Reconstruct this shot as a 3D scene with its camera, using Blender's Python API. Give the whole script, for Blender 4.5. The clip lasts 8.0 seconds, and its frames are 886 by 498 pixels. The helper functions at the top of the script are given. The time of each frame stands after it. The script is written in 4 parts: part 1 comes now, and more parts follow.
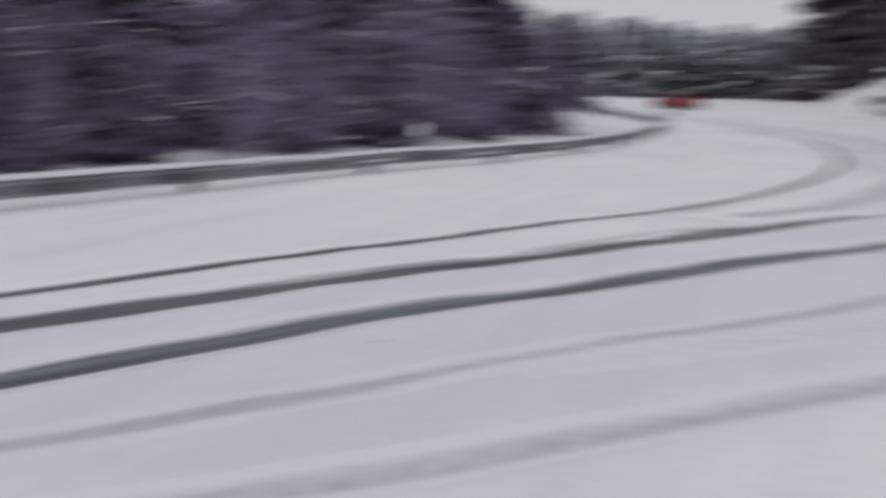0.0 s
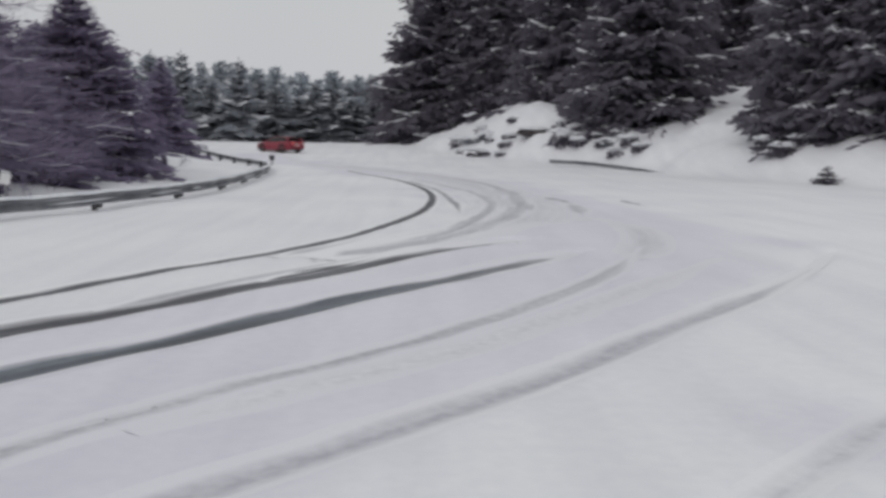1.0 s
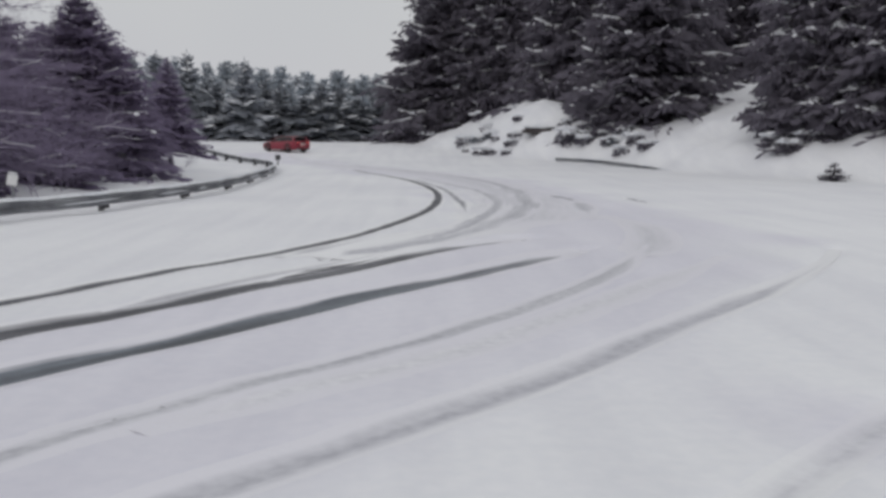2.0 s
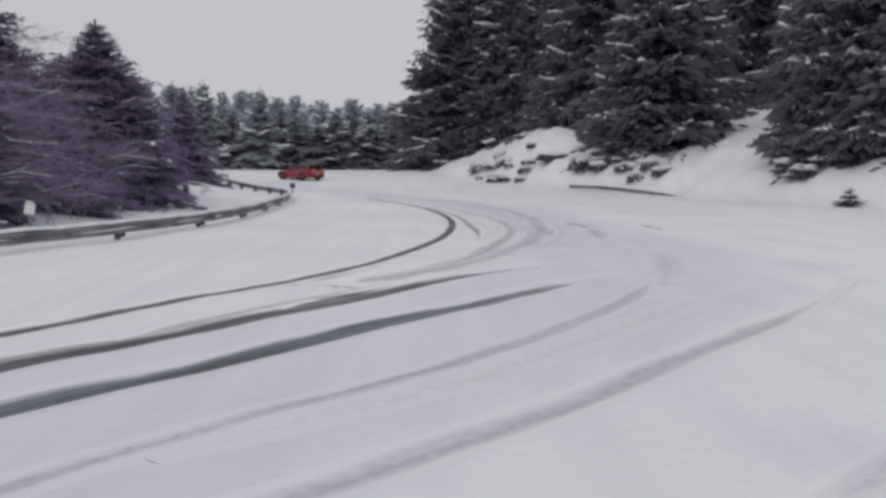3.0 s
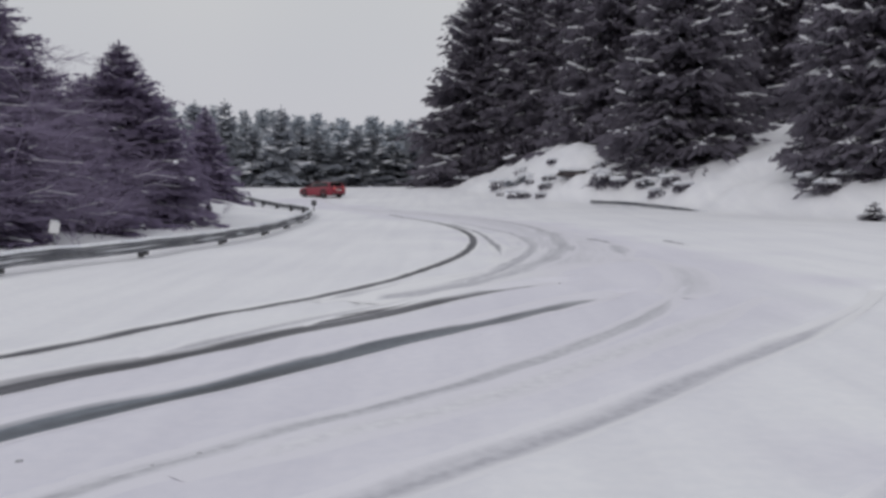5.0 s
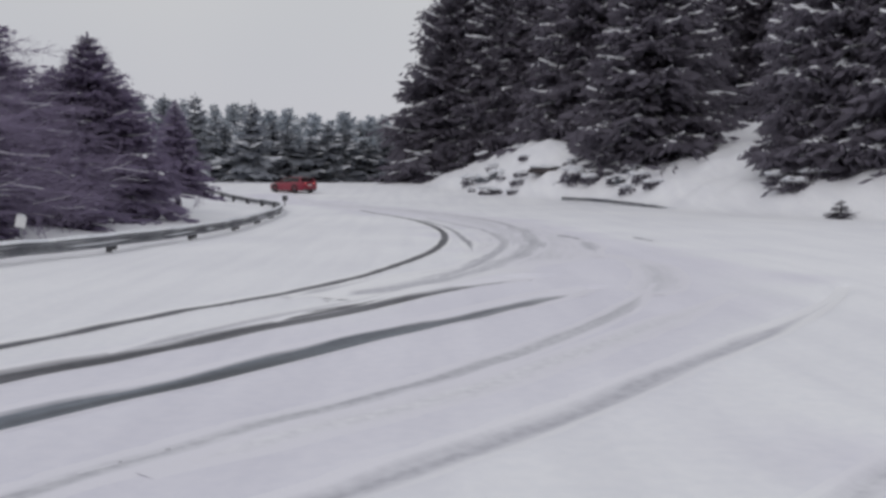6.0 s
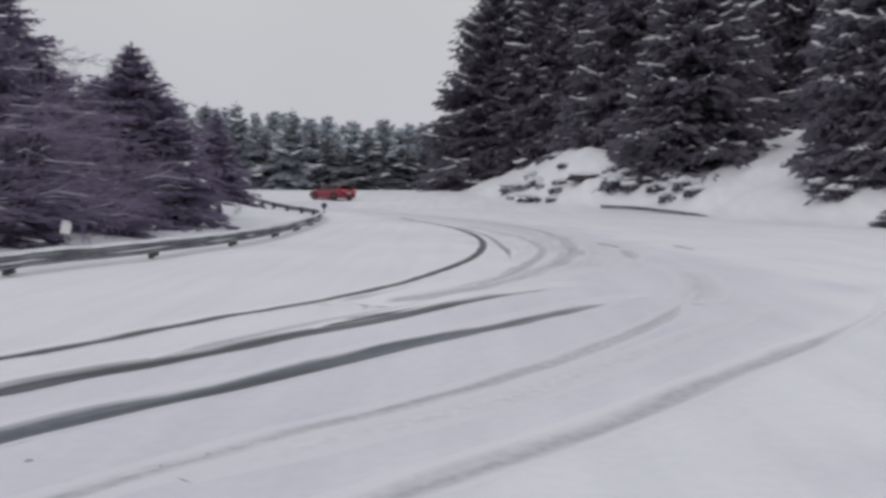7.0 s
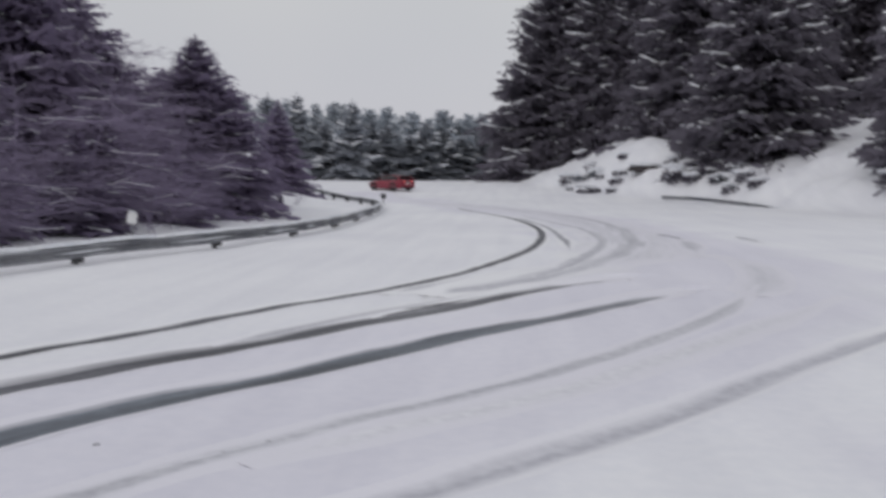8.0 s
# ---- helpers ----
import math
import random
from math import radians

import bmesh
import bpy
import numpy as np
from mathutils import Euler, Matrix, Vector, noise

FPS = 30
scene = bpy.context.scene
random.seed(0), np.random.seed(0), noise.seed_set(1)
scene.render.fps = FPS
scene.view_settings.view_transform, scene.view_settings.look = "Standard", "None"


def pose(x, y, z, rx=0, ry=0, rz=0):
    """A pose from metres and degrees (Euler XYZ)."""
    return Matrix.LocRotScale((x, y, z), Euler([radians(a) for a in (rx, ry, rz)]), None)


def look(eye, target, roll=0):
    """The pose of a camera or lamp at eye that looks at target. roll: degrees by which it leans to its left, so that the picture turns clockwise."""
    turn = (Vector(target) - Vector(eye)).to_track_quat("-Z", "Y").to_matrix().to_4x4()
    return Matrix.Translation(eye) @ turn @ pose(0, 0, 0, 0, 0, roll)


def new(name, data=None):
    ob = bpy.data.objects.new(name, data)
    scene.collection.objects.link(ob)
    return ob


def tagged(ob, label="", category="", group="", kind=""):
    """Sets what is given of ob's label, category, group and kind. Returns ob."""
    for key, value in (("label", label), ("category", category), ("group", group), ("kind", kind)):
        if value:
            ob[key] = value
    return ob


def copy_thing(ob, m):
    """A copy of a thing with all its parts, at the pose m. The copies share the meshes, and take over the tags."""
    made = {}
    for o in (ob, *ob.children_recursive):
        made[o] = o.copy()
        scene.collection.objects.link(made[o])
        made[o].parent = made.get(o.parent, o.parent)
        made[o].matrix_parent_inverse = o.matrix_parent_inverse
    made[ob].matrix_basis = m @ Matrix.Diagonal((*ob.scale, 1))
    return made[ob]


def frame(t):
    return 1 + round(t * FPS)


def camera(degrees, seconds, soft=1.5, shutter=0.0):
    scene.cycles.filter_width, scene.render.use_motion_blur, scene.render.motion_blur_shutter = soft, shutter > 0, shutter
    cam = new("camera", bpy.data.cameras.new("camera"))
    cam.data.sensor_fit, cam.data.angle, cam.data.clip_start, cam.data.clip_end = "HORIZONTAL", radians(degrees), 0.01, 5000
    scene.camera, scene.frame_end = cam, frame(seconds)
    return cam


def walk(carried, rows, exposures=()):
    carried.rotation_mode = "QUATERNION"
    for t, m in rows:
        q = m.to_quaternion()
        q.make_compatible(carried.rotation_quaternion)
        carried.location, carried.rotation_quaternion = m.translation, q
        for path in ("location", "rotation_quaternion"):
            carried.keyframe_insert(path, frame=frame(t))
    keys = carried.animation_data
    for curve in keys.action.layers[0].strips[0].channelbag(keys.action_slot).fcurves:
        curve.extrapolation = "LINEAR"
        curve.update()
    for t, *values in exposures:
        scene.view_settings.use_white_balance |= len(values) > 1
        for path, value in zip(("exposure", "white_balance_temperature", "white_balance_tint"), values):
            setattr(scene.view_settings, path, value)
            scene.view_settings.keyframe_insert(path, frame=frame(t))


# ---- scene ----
EYE_HEIGHT = 1.75
cam = camera(49.53, 8.0, soft=3.2, shutter=0.8)


def aim(yaw, pitch, roll):
    """The hand-held camera turns where it stands: yaw to the left, pitch up, roll."""
    return pose(0, 0, EYE_HEIGHT, 90 + pitch, 0, yaw) @ pose(0, 0, 0, 0, 0, roll)


walk(cam, [
    (0.0, aim(20.48, -9.47, 1.50)),
    (0.1, aim(14.00, -8.90, 0.90)),
    (0.2, aim(9.21, -8.52, 0.89)),
    (0.3, aim(6.04, -8.32, 0.92)),
    (0.4, aim(3.93, -8.04, 0.84)),
    (0.5, aim(2.29, -7.75, 1.11)),
    (0.7, aim(-0.53, -7.39, 1.50)),
    (1.0, aim(-2.51, -6.36, 1.17)),
    (1.3, aim(-3.69, -6.72, 0.60)),
    (1.5, aim(-2.96, -7.25, 0.45)),
    (1.7, aim(-2.51, -7.03, 0.63)),
    (2.8, aim(-1.45, -4.98, 0.63)),
    (3.0, aim(-1.27, -4.82, 0.57)),
    (3.2, aim(-0.83, -4.70, 0.37)),
    (3.5, aim(0.00, -4.41, 0.00)),
    (3.8, aim(-0.01, -4.26, -0.13)),
    (4.0, aim(0.09, -4.11, -0.15)),
    (4.2, aim(0.54, -4.12, -0.10)),
    (5.3, aim(-0.55, -3.79, 0.29)),
    (5.5, aim(-1.08, -3.88, 0.31)),
    (5.8, aim(-1.68, -4.07, 0.47)),
    (6.0, aim(-1.71, -4.08, 0.51)),
    (6.2, aim(-2.21, -3.67, 0.63)),
    (6.5, aim(-1.38, -3.54, 0.91)),
    (6.8, aim(-0.56, -3.17, 0.83)),
    (7.0, aim(0.58, -3.65, 0.58)),
    (7.2, aim(1.13, -3.41, 0.69)),
    (7.3, aim(1.12, -2.86, 0.79)),
    (7.5, aim(3.58, -2.74, 0.75)),
    (7.7, aim(4.84, -3.29, 0.74)),
    (7.8, aim(4.95, -3.61, 0.72)),
    (8.0, aim(4.08, -4.24, 0.56)),
], exposures=[(0.0, -0.04, 6420, 15.0), (0.5, -0.15, 6440, 13.0), (1.0, 0.0, 6480, 12.0), (1.5, 0.0, 6480, 12.0), (3.0, 0.0, 6420, 14.5), (5.5, 0.0, 6370, 15.0), (8.0, 0.0, 6370, 15.0)])

# ---- light: an overcast winter afternoon ----
world = bpy.data.worlds.new("overcast_sky")
scene.world = world
world.use_nodes = True
wn, wl = world.node_tree.nodes, world.node_tree.links
wn.clear()
sky = wn.new("ShaderNodeTexSky")
sky.sky_type, sky.sun_disc = "NISHITA", False
sky.sun_elevation, sky.sun_rotation = radians(28), radians(200)
clear_bg = wn.new("ShaderNodeBackground")
clear_bg.inputs["Strength"].default_value = 0.05
wl.new(sky.outputs["Color"], clear_bg.inputs["Color"])
tc = wn.new("ShaderNodeTexCoord")
cloud = wn.new("ShaderNodeTexNoise")
cloud.inputs["Scale"].default_value, cloud.inputs["Detail"].default_value = 1.6, 3.0
wl.new(tc.outputs["Generated"], cloud.inputs["Vector"])
ramp = wn.new("ShaderNodeValToRGB")
ramp.color_ramp.elements[0].position, ramp.color_ramp.elements[0].color = 0.3, (0.535, 0.555, 0.575, 1)
ramp.color_ramp.elements[1].position, ramp.color_ramp.elements[1].color = 0.7, (0.625, 0.635, 0.625, 1)
wl.new(cloud.outputs["Fac"], ramp.inputs["Fac"])
# overcast: greyer and a little lavender towards the horizon, brighter overhead
height_of = wn.new("ShaderNodeSeparateXYZ")
wl.new(tc.outputs["Generated"], height_of.inputs[0])
rise = wn.new("ShaderNodeValToRGB")
rise.color_ramp.elements[0].position, rise.color_ramp.elements[0].color = 0.02, (0.925, 0.915, 0.955, 1)
rise.color_ramp.elements[1].position, rise.color_ramp.elements[1].color = 0.6, (1.08, 1.085, 1.08, 1)
mid = rise.color_ramp.elements.new(0.22)
mid.color = (0.985, 0.99, 0.955, 1)
wl.new(height_of.outputs["Z"], rise.inputs["Fac"])
dome = wn.new("ShaderNodeMix")
dome.data_type, dome.blend_type = "RGBA", "MULTIPLY"
dome.inputs[0].default_value = 1.0
wl.new(ramp.outputs["Color"], dome.inputs[6])
wl.new(rise.outputs["Color"], dome.inputs[7])
cloud_bg = wn.new("ShaderNodeBackground")
cloud_bg.inputs["Strength"].default_value = 1.0
wl.new(dome.outputs[2], cloud_bg.inputs["Color"])
mix_bg = wn.new("ShaderNodeMixShader")
mix_bg.inputs["Fac"].default_value = 0.92
wl.new(clear_bg.outputs[0], mix_bg.inputs[1])
wl.new(cloud_bg.outputs[0], mix_bg.inputs[2])
w_out = wn.new("ShaderNodeOutputWorld")
wl.new(mix_bg.outputs[0], w_out.inputs["Surface"])

sun_data = bpy.data.lights.new("sun", "SUN")
sun_data.energy, sun_data.angle, sun_data.color = 0.5, radians(30), (1.0, 0.97, 0.92)
sun = new("sun", sun_data)
sun.matrix_world = look((-15, -40, 30), (0, 0, 0))


# ---- materials ----
def material(name, rough=0.7, metal=0.0):
    m = bpy.data.materials.new(name)
    m.use_nodes = True
    bs = m.node_tree.nodes["Principled BSDF"]
    bs.inputs["Roughness"].default_value, bs.inputs["Metallic"].default_value = rough, metal
    return m, m.node_tree.nodes, m.node_tree.links, bs


def noise_node(nodes, links, scale, detail=4.0, vector=None):
    n = nodes.new("ShaderNodeTexNoise")
    n.inputs["Scale"].default_value, n.inputs["Detail"].default_value = scale, detail
    if vector is None:
        vector = nodes.get("coords") or nodes.new("ShaderNodeTexCoord")
        vector.name = "coords"
        vector = vector.outputs["Object"]
    links.new(vector, n.inputs["Vector"])
    return n.outputs["Fac"]


def mixed(nodes, links, fac, a, b, lo=0.35, hi=0.65):
    """Colour a where fac is at lo, b where it is at hi."""
    r = nodes.new("ShaderNodeValToRGB")
    r.color_ramp.elements[0].position, r.color_ramp.elements[0].color = lo, (*a, 1)
    r.color_ramp.elements[1].position, r.color_ramp.elements[1].color = hi, (*b, 1)
    links.new(fac, r.inputs["Fac"])
    return r.outputs["Color"]


def blend(nodes, links, kind, fac, a, b):
    m = nodes.new("ShaderNodeMix")
    m.data_type, m.blend_type = "RGBA", kind
    if isinstance(fac, float):
        m.inputs[0].default_value = fac
    else:
        links.new(fac, m.inputs[0])
    for socket, value in ((m.inputs[6], a), (m.inputs[7], b)):
        if isinstance(value, tuple):
            socket.default_value = (*value, 1)
        else:
            links.new(value, socket)
    return m.outputs[2]


def bump(nodes, links, bs, height, strength, distance):
    b = nodes.new("ShaderNodeBump")
    b.inputs["Strength"].default_value, b.inputs["Distance"].default_value = strength, distance
    links.new(height, b.inputs["Height"])
    links.new(b.outputs["Normal"], bs.inputs["Normal"])


def grainy(name, dark, light, scale, rough=0.7, metal=0.0, fine=None, relief=0.0, distance=0.01):
    """A surface that varies at two scales, with a fine relief."""
    m, n, l, bs = material(name, rough, metal)
    big = mixed(n, l, noise_node(n, l, scale), dark, light)
    small = mixed(n, l, noise_node(n, l, fine or scale * 9, 6.0), (0.82, 0.82, 0.82), (1.0, 1.0, 1.0))
    l.new(blend(n, l, "MULTIPLY", 1.0, big, small), bs.inputs["Base Color"])
    if relief:
        bump(n, l, bs, noise_node(n, l, fine or scale * 9, 6.0), relief, distance)
    return m


def per_object(name, dark, light, rough, scale, tone=0.25):
    """Like grainy, with a tone of its own for each object."""
    m, n, l, bs = material(name, rough)
    info = n.new("ShaderNodeObjectInfo")
    big = mixed(n, l, noise_node(n, l, scale), dark, light)
    own = mixed(n, l, info.outputs["Random"], (1 - tone,) * 3, (1, 1, 1), 0.0, 1.0)
    colour = blend(n, l, "MULTIPLY", 1.0, big, own)
    l.new(colour, bs.inputs["Base Color"])
    bs.inputs["Specular IOR Level"].default_value = 0.2
    # needles let light through, so that both sides of a spray glow alike
    leaf, both = n.new("ShaderNodeBsdfTranslucent"), n.new("ShaderNodeMixShader")
    both.inputs[0].default_value = 0.45
    l.new(colour, leaf.inputs["Color"])
    l.new(bs.outputs[0], both.inputs[1])
    l.new(leaf.outputs[0], both.inputs[2])
    l.new(both.outputs[0], n["Material Output"].inputs["Surface"])
    return m


SNOW_A, SNOW_B = (0.820, 0.822, 0.852), (0.885, 0.888, 0.905)


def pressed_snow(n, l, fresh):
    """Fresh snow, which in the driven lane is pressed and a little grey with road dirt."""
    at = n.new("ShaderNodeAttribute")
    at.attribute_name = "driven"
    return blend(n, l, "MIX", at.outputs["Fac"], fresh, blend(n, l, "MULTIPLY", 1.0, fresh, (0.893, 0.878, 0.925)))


def snow_material():
    m, n, l, bs = material("snow", 0.75)
    big = mixed(n, l, noise_node(n, l, 0.16, 3.0), SNOW_A, SNOW_B)
    small = mixed(n, l, noise_node(n, l, 7.0, 5.0), (0.955, 0.96, 0.97), (1, 1, 1))
    # old, snowed-over wheel marks run along the bend
    turn = n.new("ShaderNodeMapping")
    turn.inputs["Rotation"].default_value = (0, 0, radians(33))
    turn.inputs["Scale"].default_value = (1.5, 0.10, 1.0)
    l.new(n["coords"].outputs["Object"], turn.inputs["Vector"])
    old = mixed(n, l, noise_node(n, l, 1.0, 4.0, turn.outputs["Vector"]), (0.945, 0.945, 0.955), (1, 1, 1), 0.36, 0.58)
    both = blend(n, l, "MULTIPLY", 1.0, blend(n, l, "MULTIPLY", 1.0, big, small), old)
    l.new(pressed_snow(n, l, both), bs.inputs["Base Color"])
    bump(n, l, bs, noise_node(n, l, 5.0, 6.0), 0.35, 0.03)
    return m


def rut_material(name, dark, light, rag, lo, hi):
    """Pressed snow and slush in a wheel rut, streaked along its way and fading into loose snow towards its rims."""
    m, n, l, bs = material(name, 0.55)
    at = n.new("ShaderNodeAttribute")
    at.attribute_name = "rim"
    lane = n.new("ShaderNodeAttribute")
    lane.attribute_name = "lane"

    def along(sx, sy):
        mp = n.new("ShaderNodeMapping")
        mp.inputs["Scale"].default_value = (sx, sy, 1.0)
        l.new(lane.outputs["Vector"], mp.inputs["Vector"])
        return mp.outputs["Vector"]

    add = n.new("ShaderNodeMath")
    add.operation = "MULTIPLY_ADD"
    l.new(noise_node(n, l, 1.0, 5.0, along(5.0, 0.45)), add.inputs[0])
    add.inputs[1].default_value = rag
    l.new(at.outputs["Fac"], add.inputs[2])
    core = mixed(n, l, noise_node(n, l, 1.0, 4.0, along(7.0, 0.3)), dark, light, 0.32, 0.68)
    core = blend(n, l, "MULTIPLY", 1.0, core, mixed(n, l, noise_node(n, l, 9.0, 5.0), (0.82, 0.82, 0.84), (1.05, 1.05, 1.05)))
    # the slush is rubbed out thinly where the wheel left the rut
    worn = n.new("ShaderNodeAttribute")
    worn.attribute_name = "thin"
    rubbed = mixed(n, l, noise_node(n, l, 1.0, 4.0, along(6.0, 0.5)), (0.17, 0.17, 0.195), (0.50, 0.505, 0.54), 0.35, 0.65)
    core = blend(n, l, "MIX", worn.outputs["Fac"], core, rubbed)
    rim = mixed(n, l, add.outputs[0], (0, 0, 0), (1, 1, 1), lo, hi)
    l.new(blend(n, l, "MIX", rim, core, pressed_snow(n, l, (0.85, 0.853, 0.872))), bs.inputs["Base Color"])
    bump(n, l, bs, noise_node(n, l, 14.0, 6.0), 0.4, 0.015)
    return m


SNOW = snow_material()
TREE_SNOW = grainy("snow_on_branches", (0.72, 0.74, 0.79), (0.86, 0.87, 0.89), 1.2, 0.8, relief=0.3)
NEEDLES = per_object("dark_spruce_needles", (0.160, 0.146, 0.180), (0.212, 0.196, 0.234), 0.8, 0.9, 0.12)
DULL_NEEDLES = per_object("dull_purplish_needles", (0.240, 0.200, 0.298), (0.325, 0.276, 0.395), 0.8, 0.9)
# frosted needles, lightened further in colour to stand in for distance haze
FROST_HAZE_NEEDLES = per_object("frost_and_haze_needles", (0.36, 0.38, 0.425), (0.50, 0.525, 0.57), 0.8, 0.7)
# haze over the far wood, painted as a still paler bluish needle colour
HAZE_NEEDLES = per_object("haze_pale_needles", (0.52, 0.56, 0.61), (0.68, 0.72, 0.765), 0.8, 0.7)
BARK = grainy("spruce_bark", (0.045, 0.038, 0.040), (0.10, 0.085, 0.085), 3.0, 0.9, relief=0.6)
TWIG = grainy("bare_twig_bark", (0.212, 0.176, 0.263), (0.288, 0.243, 0.350), 1.5, 0.9)
SLUSH = rut_material("dark_slush", (0.036, 0.037, 0.048), (0.150, 0.151, 0.172), 0.7, 0.76, 1.30)
WET = rut_material("wet_bluish_slush", (0.048, 0.056, 0.071), (0.176, 0.198, 0.232), 0.7, 0.80, 1.38)
SMEARED = rut_material("smeared_slush", (0.21, 0.215, 0.24), (0.40, 0.405, 0.44), 0.9, 0.55, 1.6)
SCUFF = rut_material("scuffed_snow", (0.34, 0.34, 0.38), (0.46, 0.46, 0.50), 0.5, 0.75, 1.25)
PACKED = rut_material("packed_grey_snow", (0.47, 0.47, 0.505), (0.60, 0.60, 0.635), 0.6, 0.45, 1.15)
RUBBED = rut_material("rubbed_snow", (0.50, 0.50, 0.54), (0.67, 0.67, 0.705), 1.1, 0.70, 1.35)
SOFT = rut_material("softly_packed_snow", (0.50, 0.50, 0.545), (0.62, 0.62, 0.66), 0.8, 0.55, 1.35)
GHOST = rut_material("hardly_pressed_snow", (0.72, 0.72, 0.755), (0.785, 0.785, 0.81), 1.0, 0.30, 1.30)
TRACE = rut_material("brushed_snow", (0.62, 0.62, 0.665), (0.715, 0.715, 0.75), 1.0, 0.40, 1.35)
RUT_LOOK = {"slush": (SLUSH, "dark slushy wheel rut pressed into the snow"), "packed": (PACKED, "grey wheel rut of packed snow"),
            "wet": (WET, "wide bluish slush rut pressed into the snow"), "scuffed": (SCUFF, "short grey scuff in the snow"), "soft": (SOFT, "soft grey wheel rut of packed snow"), "ghost": (GHOST, "almost vanished wheel trace in the snow"),
            "trace": (TRACE, "barely visible wheel trace brushed into the snow"), "rubbed": (SMEARED, "grey slush smeared along the end of a wheel rut"), "light": (RUBBED, "faint wheel rut brushed into the snow")}
STEEL = grainy("galvanised_steel", (0.15, 0.155, 0.175), (0.36, 0.365, 0.385), 1.0, 0.5, 0.35, relief=0.1)
DARK_STEEL = grainy("weathered_dark_steel", (0.05, 0.05, 0.055), (0.11, 0.11, 0.115), 2.0, 0.6, 0.4)
WHITE_PAINT = grainy("white_sign_paint", (0.74, 0.74, 0.75), (0.82, 0.82, 0.82), 3.0, 0.5)

# ---- mesh helpers ----


def raw(verts, faces, name="mesh", smooth=False):
    me = bpy.data.meshes.new(name)
    me.from_pydata([tuple(v) for v in verts], [], faces)
    if smooth:
        me.polygons.foreach_set("use_smooth", [True] * len(me.polygons))
    me.update()
    return me


def part(name, mesh, mat, parent, label="", smooth=False):
    """Links a mesh or a bmesh as one object under a thing or a part."""
    if isinstance(mesh, bmesh.types.BMesh):
        me = bpy.data.meshes.new(name)
        if smooth:
            for f in mesh.faces:
                f.smooth = True
        mesh.to_mesh(me)
        mesh.free()
        mesh = me
    if not mesh.materials:
        mesh.materials.append(mat)
    ob = new(name, mesh)
    ob.parent = parent
    if label:
        tagged(ob, label)
    return ob


def thing(name, m, label, category, group="", kind=""):
    ob = new(name)
    ob.empty_display_size = 0.3
    ob.matrix_world = m
    return tagged(ob, label, category, group, kind)


def box(bm, size, at=(0, 0, 0), bevel=0.0, turn=None):
    made = bmesh.ops.create_cube(bm, size=1)["verts"]
    bmesh.ops.scale(bm, vec=size, verts=made)
    if turn is not None:
        bmesh.ops.transform(bm, matrix=turn, verts=made)
    bmesh.ops.translate(bm, vec=at, verts=made)
    if bevel:
        edges = list({e for v in made for e in v.link_edges})
        bmesh.ops.bevel(bm, geom=edges, offset=bevel, segments=2, affect="EDGES")
    return bm


def tube(points, radii, sides=6):
    """Vertices and faces of a tapered tube along points."""
    vs, fs = [], []
    for i, (p, r) in enumerate(zip(points, radii)):
        p = Vector(p)
        a = Vector(points[max(i - 1, 0)])
        b = Vector(points[min(i + 1, len(points) - 1)])
        q = (b - a).to_track_quat("Z", "Y")
        for k in range(sides):
            t = 2 * math.pi * k / sides
            vs.append(p + q @ Vector((r * math.cos(t), r * math.sin(t), 0)))
    for i in range(len(points) - 1):
        for k in range(sides):
            j = (k + 1) % sides
            fs.append((i * sides + k, i * sides + j, (i + 1) * sides + j, (i + 1) * sides + k))
    fs.append(tuple(range(sides))[::-1])
    fs.append(tuple((len(points) - 1) * sides + k for k in range(sides)))
    return vs, fs


def smooth_line(pts, step):
    """Points every step metres along a Catmull-Rom curve through pts."""
    p = [np.array(q, float) for q in pts]
    p = [2 * p[0] - p[1]] + p + [2 * p[-1] - p[-2]]
    dense = []
    for i in range(1, len(p) - 2):
        for t in np.linspace(0, 1, 40, endpoint=False):
            a, b, c, d = p[i - 1], p[i], p[i + 1], p[i + 2]
            dense.append(0.5 * (2 * b + (c - a) * t + (2 * a - 5 * b + 4 * c - d) * t * t + (3 * b - a - 3 * c + d) * t ** 3))
    dense.append(p[-2])
    dense = np.array(dense)
    s = np.concatenate(([0], np.cumsum(np.linalg.norm(np.diff(dense, axis=0), axis=1))))
    q = np.linspace(0, s[-1], max(3, int(s[-1] / step) + 1))
    return np.stack([np.interp(q, s, dense[:, k]) for k in range(dense.shape[1])], 1)


# ---- the lie of the land ----
BANK_FOOT = smooth_line([(9, 420), (4, 200), (0.8, 120), (0.2, 96), (4.6, 80), (11.5, 71), (15.9, 62), (18.7, 52.5), (22.5, 46), (34, 36), (60, 24), (110, 6)], 1.5)
RAIL_LINE = smooth_line([(-12.6, 0.5), (-11.1, 9.5), (-9.9, 15), (-9.0, 20), (-7.7, 24.8), (-6.86, 30), (-6.5, 36), (-6.9, 48), (-8.2, 59), (-10.6, 67.5), (-15, 79), (-26, 108)], 0.5)
